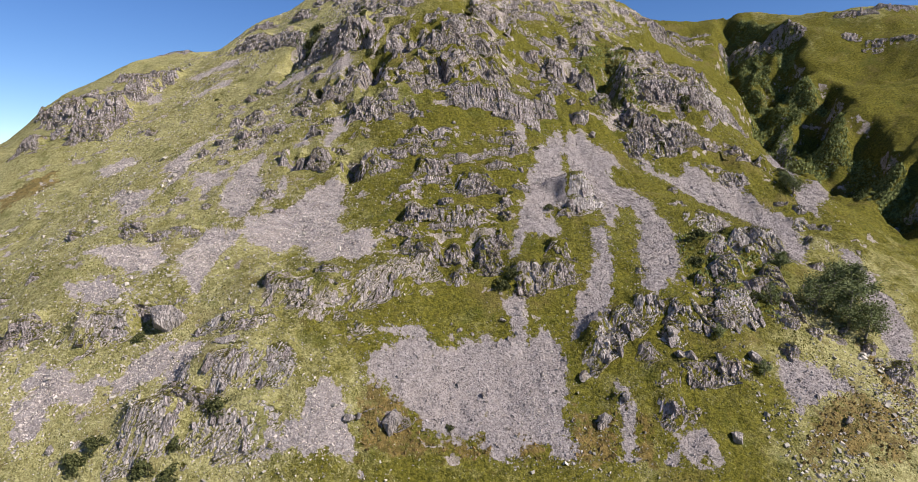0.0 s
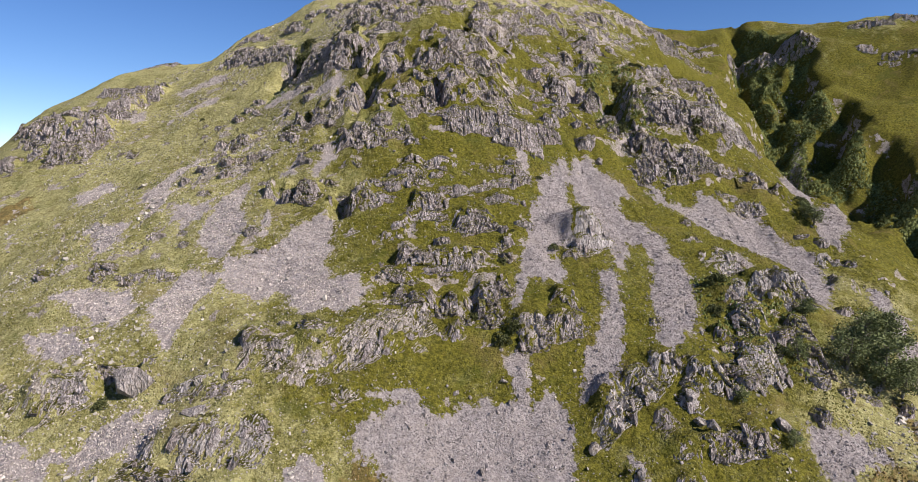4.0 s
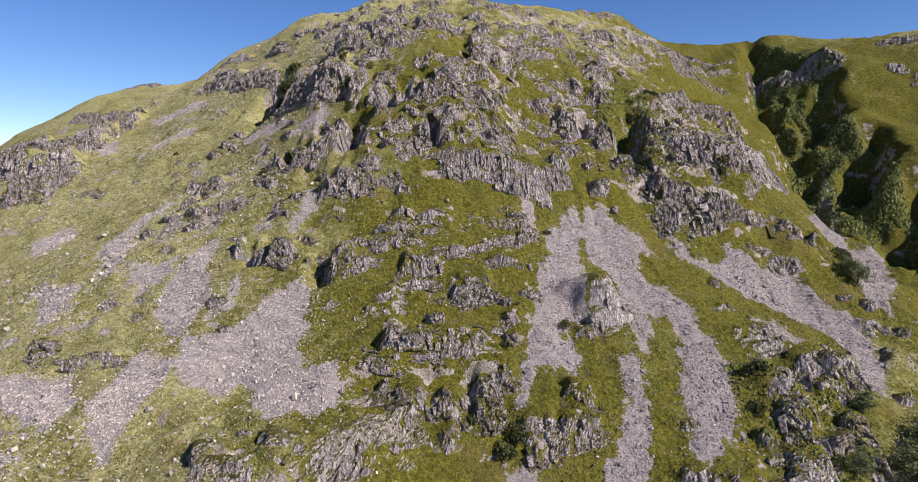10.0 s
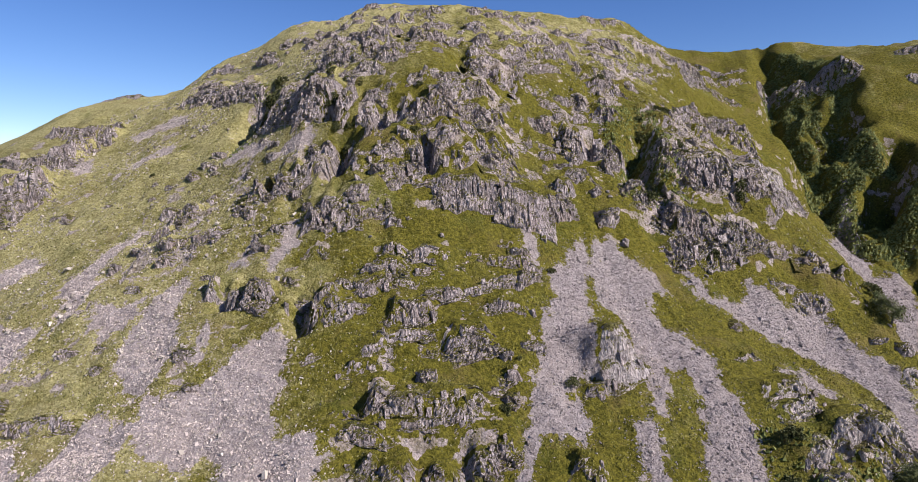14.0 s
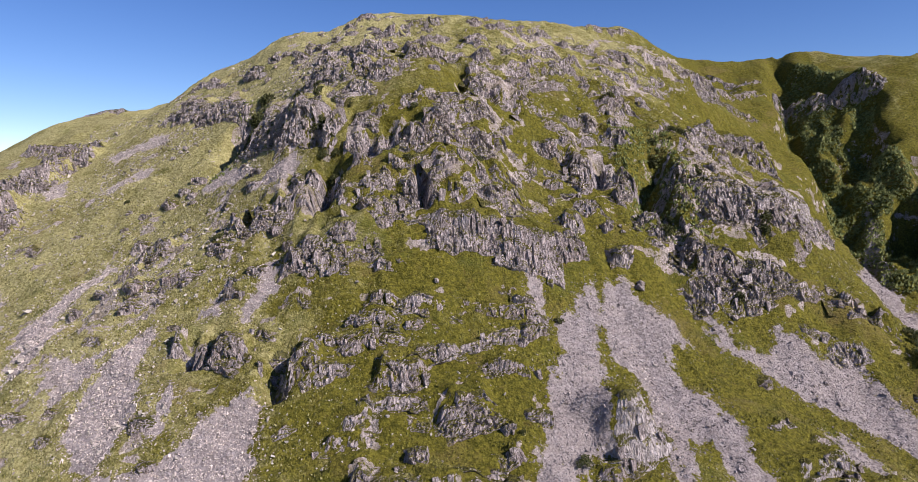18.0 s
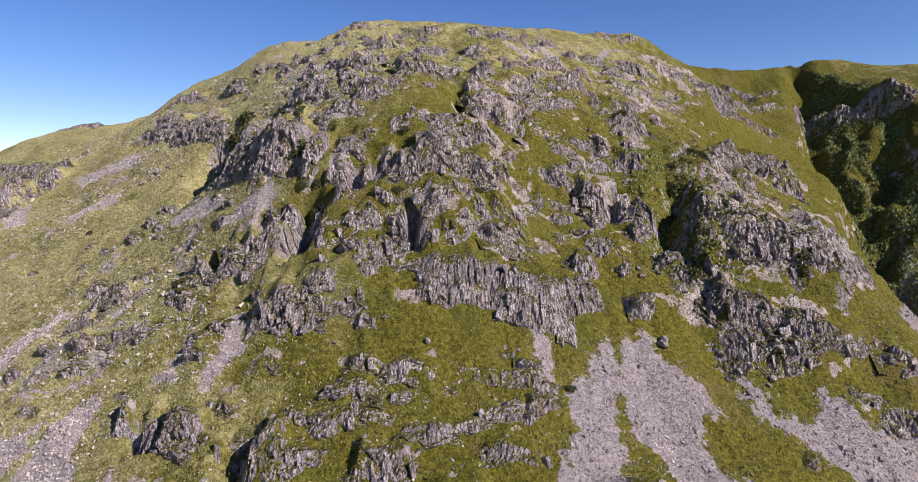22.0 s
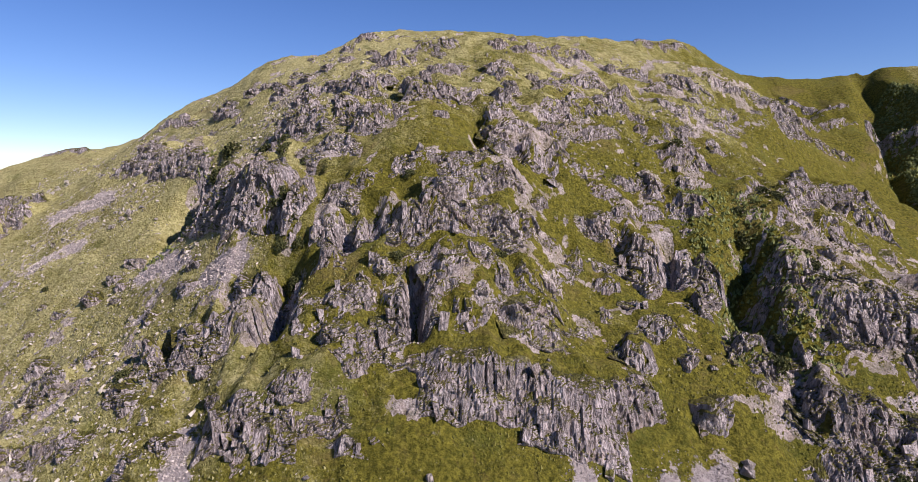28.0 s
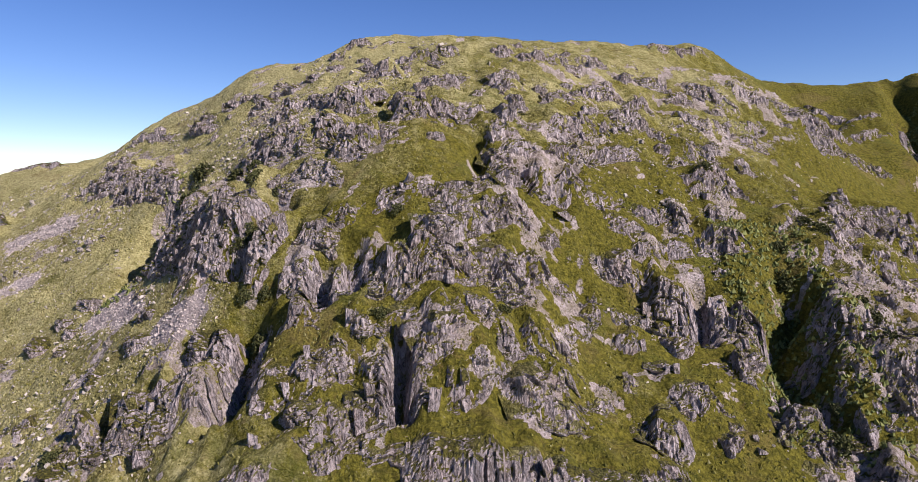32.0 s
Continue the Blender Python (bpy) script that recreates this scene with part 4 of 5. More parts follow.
bracken([(77, 120.5), (80, 116), (80.5, 110.5), (78, 107), (75.5, 114)])
bracken([(10.5, 98), (13.5, 97), (14, 95), (8, 95)])
bracken([(-137, 190.5), (-127, 200), (-121.5, 194.5), (-124.5, 187.5), (-132.5, 183.5)])
bracken([(-9.5, 190.5), (-1.5, 191.5), (4, 190), (-4, 188)])
bracken([(-42, 216), (-34, 212), (-32, 217), (-40, 221)])


def zone(x, y, rings, soft):
    """1 within the rings, 0 outside, with a ragged edge."""
    best = np.full(x.shape, -1e9)
    for ring in rings:
        xs, ys = [p[0] for p in ring], [p[1] for p in ring]
        near = (x > min(xs) - 8) & (x < max(xs) + 8) & (y > min(ys) - 8) & (y < max(ys) + 8)
        if near.any():
            best[near] = np.maximum(best[near], inside(x[near], y[near], ring))
    return ease(-soft, soft, best + ragged(x, y))


def ragged(x, y):
    """The unsteady edge of a scree run, drawn out downhill."""
    a, b = 150 * np.arctan2(x - 5, 340 - y), np.hypot(x - 5, 340 - y)
    return 0.75 * grains(a / 2.4 + 0.25 * grain(x / 4, y / 4, 36), b / 11, 4, 31, 0.68) - 0.9 * ease(0.55, 1.0, grains(x / 6, y / 6, 3, 37)) + 0.15


def cells(u, v, seed):
    """Cracked cells: three random numbers of the nearest, its offset, and the gap to the next."""
    iu, iv = np.floor(u), np.floor(v)
    best, second = np.full(u.shape, 9.0), np.full(u.shape, 9.0)
    cu, cv, du, dv = (np.zeros(u.shape) for _ in range(4))
    for a in (-1, 0, 1):
        for b in (-1, 0, 1):
            ku, kv = iu + a, iv + b
            pu = ku + 0.1 + 0.8 * lattice(ku, kv, seed) - u
            pv = kv + 0.1 + 0.8 * lattice(ku, kv, seed + 1) - v
            d = pu * pu + pv * pv
            hit = d < best
            second = np.where(hit, best, np.minimum(second, d))
            cu, cv = np.where(hit, ku, cu), np.where(hit, kv, cv)
            du, dv = np.where(hit, pu, du), np.where(hit, pv, dv)
            best = np.where(hit, d, best)
    r = [lattice(cu, cv, seed + k) for k in (2, 3, 4)]
    return r, du, dv, np.sqrt(second) - np.sqrt(best)


def fractured(u, v, lean, seed):
    """Relief of jointed rock in metres, columns running up the face."""
    u = u - lean * v + 0.5 * grains(u / 3.0, v / 3.0, 2, seed)
    v = v + 0.7 * grain(u / 2.2, v / 6.0, seed + 5)
    (a, b, c), du, dv, gap = cells(u / 1.7, v / 3.2, seed)
    h = 0.85 * a + (b - 0.5) * du * 1.5 + (c - 0.25) * dv * 1.2 - 0.6 * (1 - ease(0, 0.13, gap))
    (a, b, c), du, dv, gap = cells(u / 0.80 + 7, v / 1.5, seed + 11)
    h = h + 0.48 * a + (b - 0.5) * du * 0.85 + (c - 0.3) * dv * 0.7 - 0.32 * (1 - ease(0, 0.18, gap))
    (a, b, c), du, dv, gap = cells(u / 0.42 + 3, v / 0.7, seed + 23)
    h = h + 0.26 * a + (b - 0.5) * du * 0.42 - 0.16 * (1 - ease(0, 0.25, gap))
    return h


def ground_height(x, y):
    """The hill with crags, hummocks and small terraces."""
    x, y = np.asarray(x, float), np.asarray(y, float)
    z = hill(x, y) + bulges(x, y) + ribs(x, y)
    far = ease(600, 1500, np.hypot(x, y - 200))
    rough = ease(30, 110, y) * (1 - far)
    z = z + rough * (1.1 * grains(x / 17, y / 13, 3, 3) + 0.45 * grains(x / 4.2, y / 3.2, 3, 11))
    z = z + rough * 0.16 * grains(x / 1.3, y / 1.0, 2, 23)
    z = z + rough * 0.15 * np.sin(2 * math.pi * (z / 1.25 + 0.9 * grains(x / 9, y / 9, 2, 27))) * ease(-0.5, 0.5, grain(x / 7, y / 6, 29))
    rock = rockiness(x, y)
    hit = rock > 0.02
    if hit.any():
        z[hit] = z[hit] + rock[hit] * (0.6 * fractured(x[hit], y[hit] * 1.5, 0.25 * grain(x[hit] / 30, y[hit] / 30, 8), 400) - 0.5)
    return z - 60 * far


def ribs(x, y):
    """Ribs and runnels down the upper hillside."""
    n = grains(x / 8.5 + 0.35 * grain(x / 20, y / 14, 71), y / 30, 3, 72, 0.55)
    amount = ease(150, 185, y) * ease(-50, -25, x) * ease(105, 75, x) * ease(300, 255, y)
    return amount * 1.6 * (0.55 - np.abs(n)) - 0.36 * amount


def rockiness(x, y):
    """Where the turf is broken by bedrock, 0 to 1."""
    r = 0.20 * ease(158, 192, y) * ease(95, 62, np.abs(x - 5)) + 0.10 * ease(-30, -60, x) * ease(105, 125, y)
    r = r - 0.16 * ease(228, 250, y) - 0.5 * ease(104, 122, x) - 2.0 * (y < 70) - 2.0 * (y > 460)
    r = r - 0.5 * ease(10, 25, x) * ease(75, 60, x) * ease(178, 165, y)
    solid = (np.abs(x) < 130) & (y > 90) & (y < 330)
    r[solid] = r[solid] + 0.50 * zone(x[solid], y[solid], BEDROCKS, 2.5)
    return ease(0.60, 0.85, r + 0.72 * grains(x / 5.0 + 0.3 * grain(x / 3, y / 3, 92), y / 3.6, 4, 91, 0.62))


def spaced(lo, hi, dense_lo, dense_hi, step):
    """Stations: even between the dense ends, ever wider outside them."""
    mid = np.arange(dense_lo, dense_hi, step)
    out, k, s = [], dense_hi, step
    while k < hi:
        out.append(k)
        s *= 1.045
        k += s
    low, k, s = [], dense_lo - step, step
    while k > lo:
        low.append(k)
        s *= 1.045
        k -= s
    return np.concatenate([low[::-1], mid, out])


# ---- the ground, one sheet to the horizon ----
gx = spaced(-4200, 4200, -105, 152, 0.46)
gy = spaced(-3500, 4500, 84, 262, 0.46)
X, Y = np.meshgrid(gx, gy)
Z = ground_height(X, Y)
ground = sheet("ground", np.stack([X, Y, Z], -1).reshape(-1, 3), net(len(gy), len(gx)), GROUND, True)
tagged(ground, "grassy hillside with scree runs, moss and straw-coloured turf", "hillside", kind="structure")


def ground_at(x, y):
    """Height of the ground sheet, read between its stations."""
    i = np.clip(np.searchsorted(gx, x) - 1, 0, len(gx) - 2)
    j = np.clip(np.searchsorted(gy, y) - 1, 0, len(gy) - 2)
    s, t = (x - gx[i]) / (gx[i + 1] - gx[i]), (y - gy[j]) / (gy[j + 1] - gy[j])
    return (Z[j, i] * (1 - s) + Z[j, i + 1] * s) * (1 - t) + (Z[j + 1, i] * (1 - s) + Z[j + 1, i + 1] * s) * t


def paint(ob, name, values):
    a = ob.data.attributes.new(name, "FLOAT", "POINT")
    a.data.foreach_set("value", np.asarray(values, np.float32).ravel())


near = (np.abs(X) < 300) & (Y > 60) & (Y < 460)
loose = np.zeros(X.shape)
loose[near] = zone(X[near], Y[near], SCREES + TANS, 1.6)
paint(ground, "scree", loose)
paint(ground, "rock", np.where(near, rockiness(X, Y), 0))
brown = np.zeros(X.shape)
brown[near] = zone(X[near], Y[near], BRACKENS, 3.0)
paint(ground, "bracken", brown)
dryness = 0.75 * ease(132, 166, Z) * ease(105, 55, X) + 0.85 * ease(0, -50, X) + 0.15 * ease(-50, -90, X) + (0.25 + 0.55 * ease(150, 190, Z)) * ease(0, 5, X - np.interp(Y, RIM_Y, RIM_X)) + 0.65 * ease(60, 78, X) * ease(178, 150, Y) * ease(120, 108, X) - 0.35 * ease(100, 112, X) * ease(190, 215, Y) * ease(4, 0, X - np.interp(Y, RIM_Y, RIM_X)) + 0.25 * ease(122, 95, Y) + 0.45 * ease(34, 66, X) * ease(138, 112, Y) - 0.28 * ease(28, 42, X) * ease(165, 182, Y) * ease(150, 125, Z) - 0.15
paint(ground, "dry", dryness)


# ---- crags ----
def smooth_ground(x, y):
    return hill(x, y) + bulges(x, y) + ribs(x, y) + 1.1 * grains(x / 17, y / 13, 3, 3)


def block_mesh(seed, tall):
    """An angular joint block, with its corners knocked off."""
    r = np.random.default_rng(seed)
    bm = bmesh.new()
    bmesh.ops.create_cube(bm, size=1)
    for v in bm.verts:
        v.co = Vector(v.co) * 1.0 + Vector(r.uniform(-0.17, 0.17, 3))
        v.co.z *= tall
    bmesh.ops.bevel(bm, geom=bm.edges[:], offset=0.09, segments=1, affect="EDGES")
    me = bpy.data.meshes.new("rock_block")
    bm.to_mesh(me)
    bm.free()
    me.materials.append(ROCK)
    return me


BLOCKS = [block_mesh(k, 1.3 + 0.25 * k) for k in range(7)]
CRAG_LABELS = ("grey fractured rock crag with grassy ledges on the steep hillside",
               "slanting grey rock slabs breaking out of the grassy slope",
               "pale smooth rock slab standing beside the scree")


def build_crag(c, k):
    ax, ay, ux, uy, nx, ny, w = crag_frame(c)
    high, rise, lean, seed, tone = c[4:]
    run = high / STEEP
    fine = 0.23 if ay < 215 else 0.36
    us = np.arange(-2.2, w + 2.2, fine)
    vs = np.concatenate([np.arange(-1.2, run * 1.1, fine * 0.55), np.arange(run * 1.1, run * 1.6 + 1.0, fine)])
    U, V = np.meshgrid(us, vs)
    gx_, gy_ = ax + ux * U + nx * V, ay + uy * U + ny * V
    gz = smooth_ground(gx_, gy_)
    along = V * 2.1
    flaky = abs(lean) > 0.45
    if flaky:
        h = 0.45 * fractured(U * 2.1, along, lean * 2.0, seed) + 0.1
    elif tone == 2:
        h = 0.5 * fractured(U * 1.7, along * 0.5, 0.08, seed) + 0.6
    elif tone == 1 and abs(lean) < 0.2:
        h = 0.5 * fractured(U * 0.9, along * 0.45, 0.2, seed) + 0.8
    else:
        h = fractured(U, along, lean, seed)
    edge = np.minimum(np.minimum(U + 1.1, w + 1.1 - U), np.minimum((V + 0.5) * 2.0, (run * 1.42 + 0.3 - V) * 1.1))
    edge = edge + (0.45 if tone == 2 else 0.8) * grains(U / 2.2, along / 3.0, 3, seed + 21)
    scale = min(1.0, 0.35 + high / 9.0)
    h = (h * 0.80 - 0.25) * scale * ease(0.0, 1.4, edge) - 1.3 * ease(0.5, -0.6, edge)
    # outward over the face, upward on the bench
    tip = ease(run * 0.9, run * 1.3, V)
    out = 0.86 * (1 - tip) + 0.2 * tip
    up = 0.45 * (1 - tip) + 0.55 * tip
    P = np.stack([gx_ - nx * out * h, gy_ - ny * out * h, gz + up * h], -1)
    base = P[0, len(us) // 2]
    thing = new("rock_crag")
    thing.location = [float(q) for q in base]
    tagged(thing, CRAG_LABELS[2 if tone == 1 else (1 if lean else 0)], "rock crag", "crags on the hillside")
    face = sheet("rock_face", P.reshape(-1, 3) - base, net(len(vs), len(us)), PALE_ROCK if tone == 1 else (FLAKE_ROCK if flaky else ROCK), False)
    face.parent = thing
    r = np.random.default_rng(seed)
    for q in range(int(min(20, max(2, w * high * 0.14)))):
        i, j = r.integers(len(vs) // 8, max(len(vs) // 8 + 1, int(len(vs) * 0.75))), r.integers(4, max(5, len(us) - 4))
        if edge[min(i, len(vs) - 1), min(j, len(us) - 1)] < 0.7:
            continue
        b = new("rock_block", BLOCKS[r.integers(len(BLOCKS))])
        size = r.uniform(0.45, 1.15) * (0.6 + 0.4 * scale)
        tilt = Matrix.Rotation(math.atan2(uy, ux) + r.normal(0, 0.3), 4, "Z") @ Matrix.Rotation(-0.42 + r.normal(0, 0.15), 4, "X") @ Matrix.Rotation(math.atan(lean) * 0.8 + r.normal(0, 0.13), 4, "Y")
        p = P[i, j] - base
        b.matrix_basis = Matrix.Translation([float(t) for t in p]) @ tilt @ Matrix.Diagonal((size * r.uniform(0.7, 1.2), size * r.uniform(0.6, 1.0), size * r.uniform(0.8, 1.4), 1))
        b.parent = thing
    return thing


for k, c in enumerate(CRAGS):
    build_crag(c, k)


# ---- loose stones ----
CUBE = np.array([(x, y, z) for x in (-1, 1) for y in (-1, 1) for z in (-1, 1)], float) * 0.5
CUBE_FACES = np.array([(0, 1, 3, 2), (4, 6, 7, 5), (0, 4, 5, 1), (2, 3, 7, 6), (1, 5, 7, 3)])


def turns(n, r, flat):
    """Random rotation matrices, mostly about the upright when flat is near 1."""
    q = r.normal(size=(n, 4))
    q[:, 1:3] *= 1 - flat
    q /= np.linalg.norm(q, axis=1)[:, None]
    w, x, y, z = q.T
    return np.stack([1 - 2 * (y * y + z * z), 2 * (x * y - z * w), 2 * (x * z + y * w), 2 * (x * y + z * w), 1 - 2 * (x * x + z * z), 2 * (y * z - x * w),
                     2 * (x * z - y * w), 2 * (y * z + x * w), 1 - 2 * (x * x + y * y)], -1).reshape(n, 3, 3)


def stones(name, x, y, size, material, r, sink=0.15, label=""):
    n = len(x)
    v = CUBE[None] * (1 + r.uniform(-0.45, 0.25, (n, 8, 1))) + r.uniform(-0.16, 0.16, (n, 8, 3))
    v = v * np.stack([r.uniform(0.8, 1.5, n), r.uniform(0.6, 1.1, n), r.uniform(0.4, 0.8, n)], -1)[:, None] * size[:, None, None]
    v = np.einsum("nij,nkj->nki", turns(n, r, 0.45), v)
    z = ground_at(x, y) + size * (0.25 - sink)
    v = v + np.stack([x, y, z], -1)[:, None]
    f = CUBE_FACES[None] + (np.arange(n) * 8)[:, None, None]
    ob = sheet(name, v.reshape(-1, 3), f.reshape(-1, 4), material)
    return tagged(ob, label, name.replace("_", " "), kind="stuff")


def within(ring, count, r):
    """Random places inside a ring, ragged at the edge."""
    xs, ys = [p[0] for p in ring], [p[1] for p in ring]
    x, y = r.uniform(min(xs) - 2, max(xs) + 2, count), r.uniform(min(ys) - 2, max(ys) + 2, count)
    d = inside(x, y, ring) + ragged(x, y)
    keep = d + r.normal(0, 0.8, count) * (1 + 1.6 * (r.random(count) < 0.25)) > 0
    return x[keep], y[keep]


def box_area(ring):
    xs, ys = [p[0] for p in ring], [p[1] for p in ring]
    return (max(xs) - min(xs) + 4) * (max(ys) - min(ys) + 4)


for rings, mat, label in ((SCREES, STONES, "run of angular lilac-grey scree stones on the slope"), (TANS, TAN_STONES, "run of pale tan scree stones on the slope")):
    for ring in rings:
        count = int(box_area(ring) * (13.5 if mat is STONES else 14.5))
        x, y = within(ring, count, rng)
        size = np.clip(rng.lognormal(-1.95 if mat is STONES else -2.0, 0.42, len(x)), 0.08, 0.9)
        stones("scree", x, y, size, mat, rng, 0.2, label)

# stones strewn over the turf
n = 55000
x, y = rng.uniform(-110, 100, n), 86 + 175 * rng.random(n) ** 1.2
keep = grains(x / 16, y / 16, 3, 77) + 0.75 * ease(5, -40, x) + 0.3 * (y < 125) + 0.4 * ease(60, 85, x) * (y < 118) + rng.normal(0, 0.35, n) > 0.45 + 0.40 * ease(-48, -28, x)
x, y = x[keep], y[keep]
for wide, count in (((-125, -35, 150, 290), 9000), ((-60, 95, 225, 300), 5000), ((50, 84, 92, 118), 2600), ((-80, -20, 92, 130), 2600)):
    p, q = rng.uniform(wide[0], wide[1], count), rng.uniform(wide[2], wide[3], count)
    clump = grains(p / 9, q / 12, 3, 79) + rng.normal(0, 0.25, count) > 0.24
    stones("field_blocks", p[clump], q[clump], np.clip(rng.lognormal(-1.15, 0.4, clump.sum()), 0.2, 1.2), FIELD_STONES, rng, 0.1, "pale grey blocks strewn over the turf")
stones("field_stones", x, y, np.clip(rng.lognormal(-1.9, 0.5, len(x)), 0.08, 0.8), FIELD_STONES, rng, 0.1, "pale stones strewn over the turf")


# ---- outcrops, boulders, trees and shrubs ----
def seat(x, y, sink=0.0):
    """A frame on the ground at (x, y): x across, y uphill, z out of the slope."""
    e = 1.5
    gx_ = float(np.squeeze(hill(x + e, y) - hill(x - e, y))) / (2 * e)
    gy_ = float(np.squeeze(hill(x, y + e) - hill(x, y - e))) / (2 * e)
    z = float(ground_at(np.array([x]), np.array([y]))[0]) - sink
    out = Vector((-gx_, -gy_, 1)).normalized()
    up = (Vector((0, 0, 1)) - out * out.z)
    up = up.normalized() if up.length > 1e-4 else Vector((0, 1, 0))
    side = up.cross(out)
    return Matrix(((side.x, up.x, out.x, x), (side.y, up.y, out.y, y), (side.z, up.z, out.z, z), (0, 0, 0, 1)))


def outcrop_mesh(seed):
    """A low rib of jointed bedrock on a slope."""
    r = np.random.default_rng(seed)
    w, l = r.uniform(2.2, 4.2), r.uniform(2.0, 3.6)
    us, vs = np.arange(-w - 0.5, w + 0.5, 0.32), np.arange(-l - 0.5, l + 0.5, 0.31)
    U, V = np.meshgrid(us, vs)
    edge = 1.3 - np.hypot(U / w, V / l) * 1.5 + 0.45 * grains(U / 1.6, V / 2.0, 3, seed)
    step = np.where(V < l * 0.35, (V + l) * 0.42, l * 1.35 * 0.42 * (1 - (V - l * 0.35) / (l * 0.65)))
    h = (0.55 * fractured(U, V, r.uniform(-0.3, 0.4), seed) + step * 0.75 - 0.1) * ease(0.0, 0.6, edge) - 1.0 * ease(0.2, -0.4, edge)
    P = np.stack([U, V - 0.45 * np.maximum(h, 0), h], -1)
    return sheet("rock_outcrop", P.reshape(-1, 3), net(len(vs), len(us)), ROCK, False, False)


OUTCROPS = [outcrop_mesh(60 + k) for k in range(12)]
r = np.random.default_rng(5)
made = 0
while made < 230:
    x, y = r.uniform(-100, 96), 95 + 190 * r.random()
    want = float(np.squeeze(grains(np.array([x / 14]), np.array([y / 12]), 3, 55))) + 0.35 * (y > 170) * (abs(x) < 75) + 0.1 * (x < -30)
    bare = float(zone(np.array([x]), np.array([y]), SCREES + TANS, 1.0)[0])
    if want < 0.25 + r.normal(0, 0.25) or bare > 0.3:
        continue
    ob = new("rock_outcrop", OUTCROPS[r.integers(len(OUTCROPS))])
    s = r.uniform(0.35, 1.0)
    ob.matrix_basis = seat(x, y, 0.1) @ Matrix.Rotation(r.normal(0, 0.35), 4, "Z") @ Matrix.Diagonal((s * r.uniform(0.8, 1.3), s, s * r.uniform(0.8, 1.25), 1))
    tagged(ob, "small grey bedrock outcrop breaking through the turf", "rock outcrop", "outcrops on the hillside")
    made += 1


def boulder_mesh(seed, flat=1.0, corners=11):
    """An angular boulder: the hull of scattered corners, with worn edges."""
    r = np.random.default_rng(seed)
    bm = bmesh.new()
    for q in range(corners):
        d = Vector(r.normal(size=3)).normalized()
        bm.verts.new(Vector((d.x * 0.5, d.y * 0.42, d.z * 0.40 * flat)) * r.uniform(0.8, 1.2))
    res = bmesh.ops.convex_hull(bm, input=bm.verts)
    bmesh.ops.delete(bm, geom=[g for g in res["geom_interior"] if isinstance(g, bmesh.types.BMVert)], context="VERTS")
    bmesh.ops.bevel(bm, geom=bm.edges[:], offset=0.012, segments=1, affect="EDGES")
    me = bpy.data.meshes.new("boulder")
    bm.to_mesh(me)
    bm.free()
    me.materials.append(BARE_ROCK)
    return me


BOULDERS = [boulder_mesh(200 + k) for k in range(8)]
SLABS = [boulder_mesh(300 + k, 0.35) for k in range(2)]
GREAT_BOULDER = boulder_mesh(412, 0.95, 18)


def boulder(x, y, size):
    k = len(bpy.data.objects)
    r = np.random.default_rng(k)
    ob = new("boulder", GREAT_BOULDER if size > 4 else BOULDERS[k % len(BOULDERS)])
    s = max(size, 0.5)
    ob.matrix_basis = seat(x, y, -0.18 * s) @ Matrix.Rotation(r.uniform(0, 6.3), 4, "Z") @ Matrix.Rotation(r.normal(0, 0.25), 4, "X") @ Matrix.Diagonal((s * 1.15, s, s * 1.1, 1))
    tagged(ob, "large angular grey boulder resting on the turf" if s > 2 else "angular grey boulder lying on the slope", "boulder", "boulders on the slope")


r = np.random.default_rng(12)
area = np.array([box_area(q) for q in SCREES])
for q in range(260):
    ring = SCREES[r.choice(len(SCREES), p=area / area.sum())]
    x, y = within(ring, 12, r)
    if not len(x):
        continue
    s = float(np.clip(r.lognormal(-0.35, 0.3), 0.5, 1.6))
    ob = new("scree_block", BOULDERS[r.integers(len(BOULDERS))])
    ob.matrix_basis = seat(float(x[0]), float(y[0]), -0.15 * s) @ Matrix.Rotation(r.uniform(0, 6.3), 4, "Z") @ Matrix.Rotation(r.normal(0, 0.4), 4, "X") @ Matrix.Diagonal((s * 1.2, s * 0.9, s * 0.8, 1))
    tagged(ob, "angular grey block lying among smaller scree stones", "rock", "blocks on the scree")


def flat_slab(x, y, size):
    k = len(bpy.data.objects)
    ob = new("stone_slab", SLABS[k % 2])
    ob.matrix_basis = seat(x, y, -0.12 * size) @ Matrix.Rotation(0.3, 4, "Z") @ Matrix.Rotation(-0.35, 4, "X") @ Matrix.Diagonal((size, size * 0.7, size * 0.8, 1))
    tagged(ob, "flat pale stone slab lying on the turf", "stone slab", "boulders on the slope")


def tube(points, radii, sides=6):
    """A tapering limb through points."""
    V, F = [], []
    for k, (p, rad) in enumerate(zip(points, radii)):
        d = (points[min(k + 1, len(points) - 1)] - points[max(k - 1, 0)]).normalized()
        a = d.orthogonal().normalized()
        b = d.cross(a)
        for q in range(sides):
            w = 2 * math.pi * q / sides
            V.append(p + (a * math.cos(w) + b * math.sin(w)) * rad)
    for k in range(len(points) - 1):
        for q in range(sides):
            F.append((k * sides + q, k * sides + (q + 1) % sides, (k + 1) * sides + (q + 1) % sides, (k + 1) * sides + q))
    return [tuple(v) for v in V], F


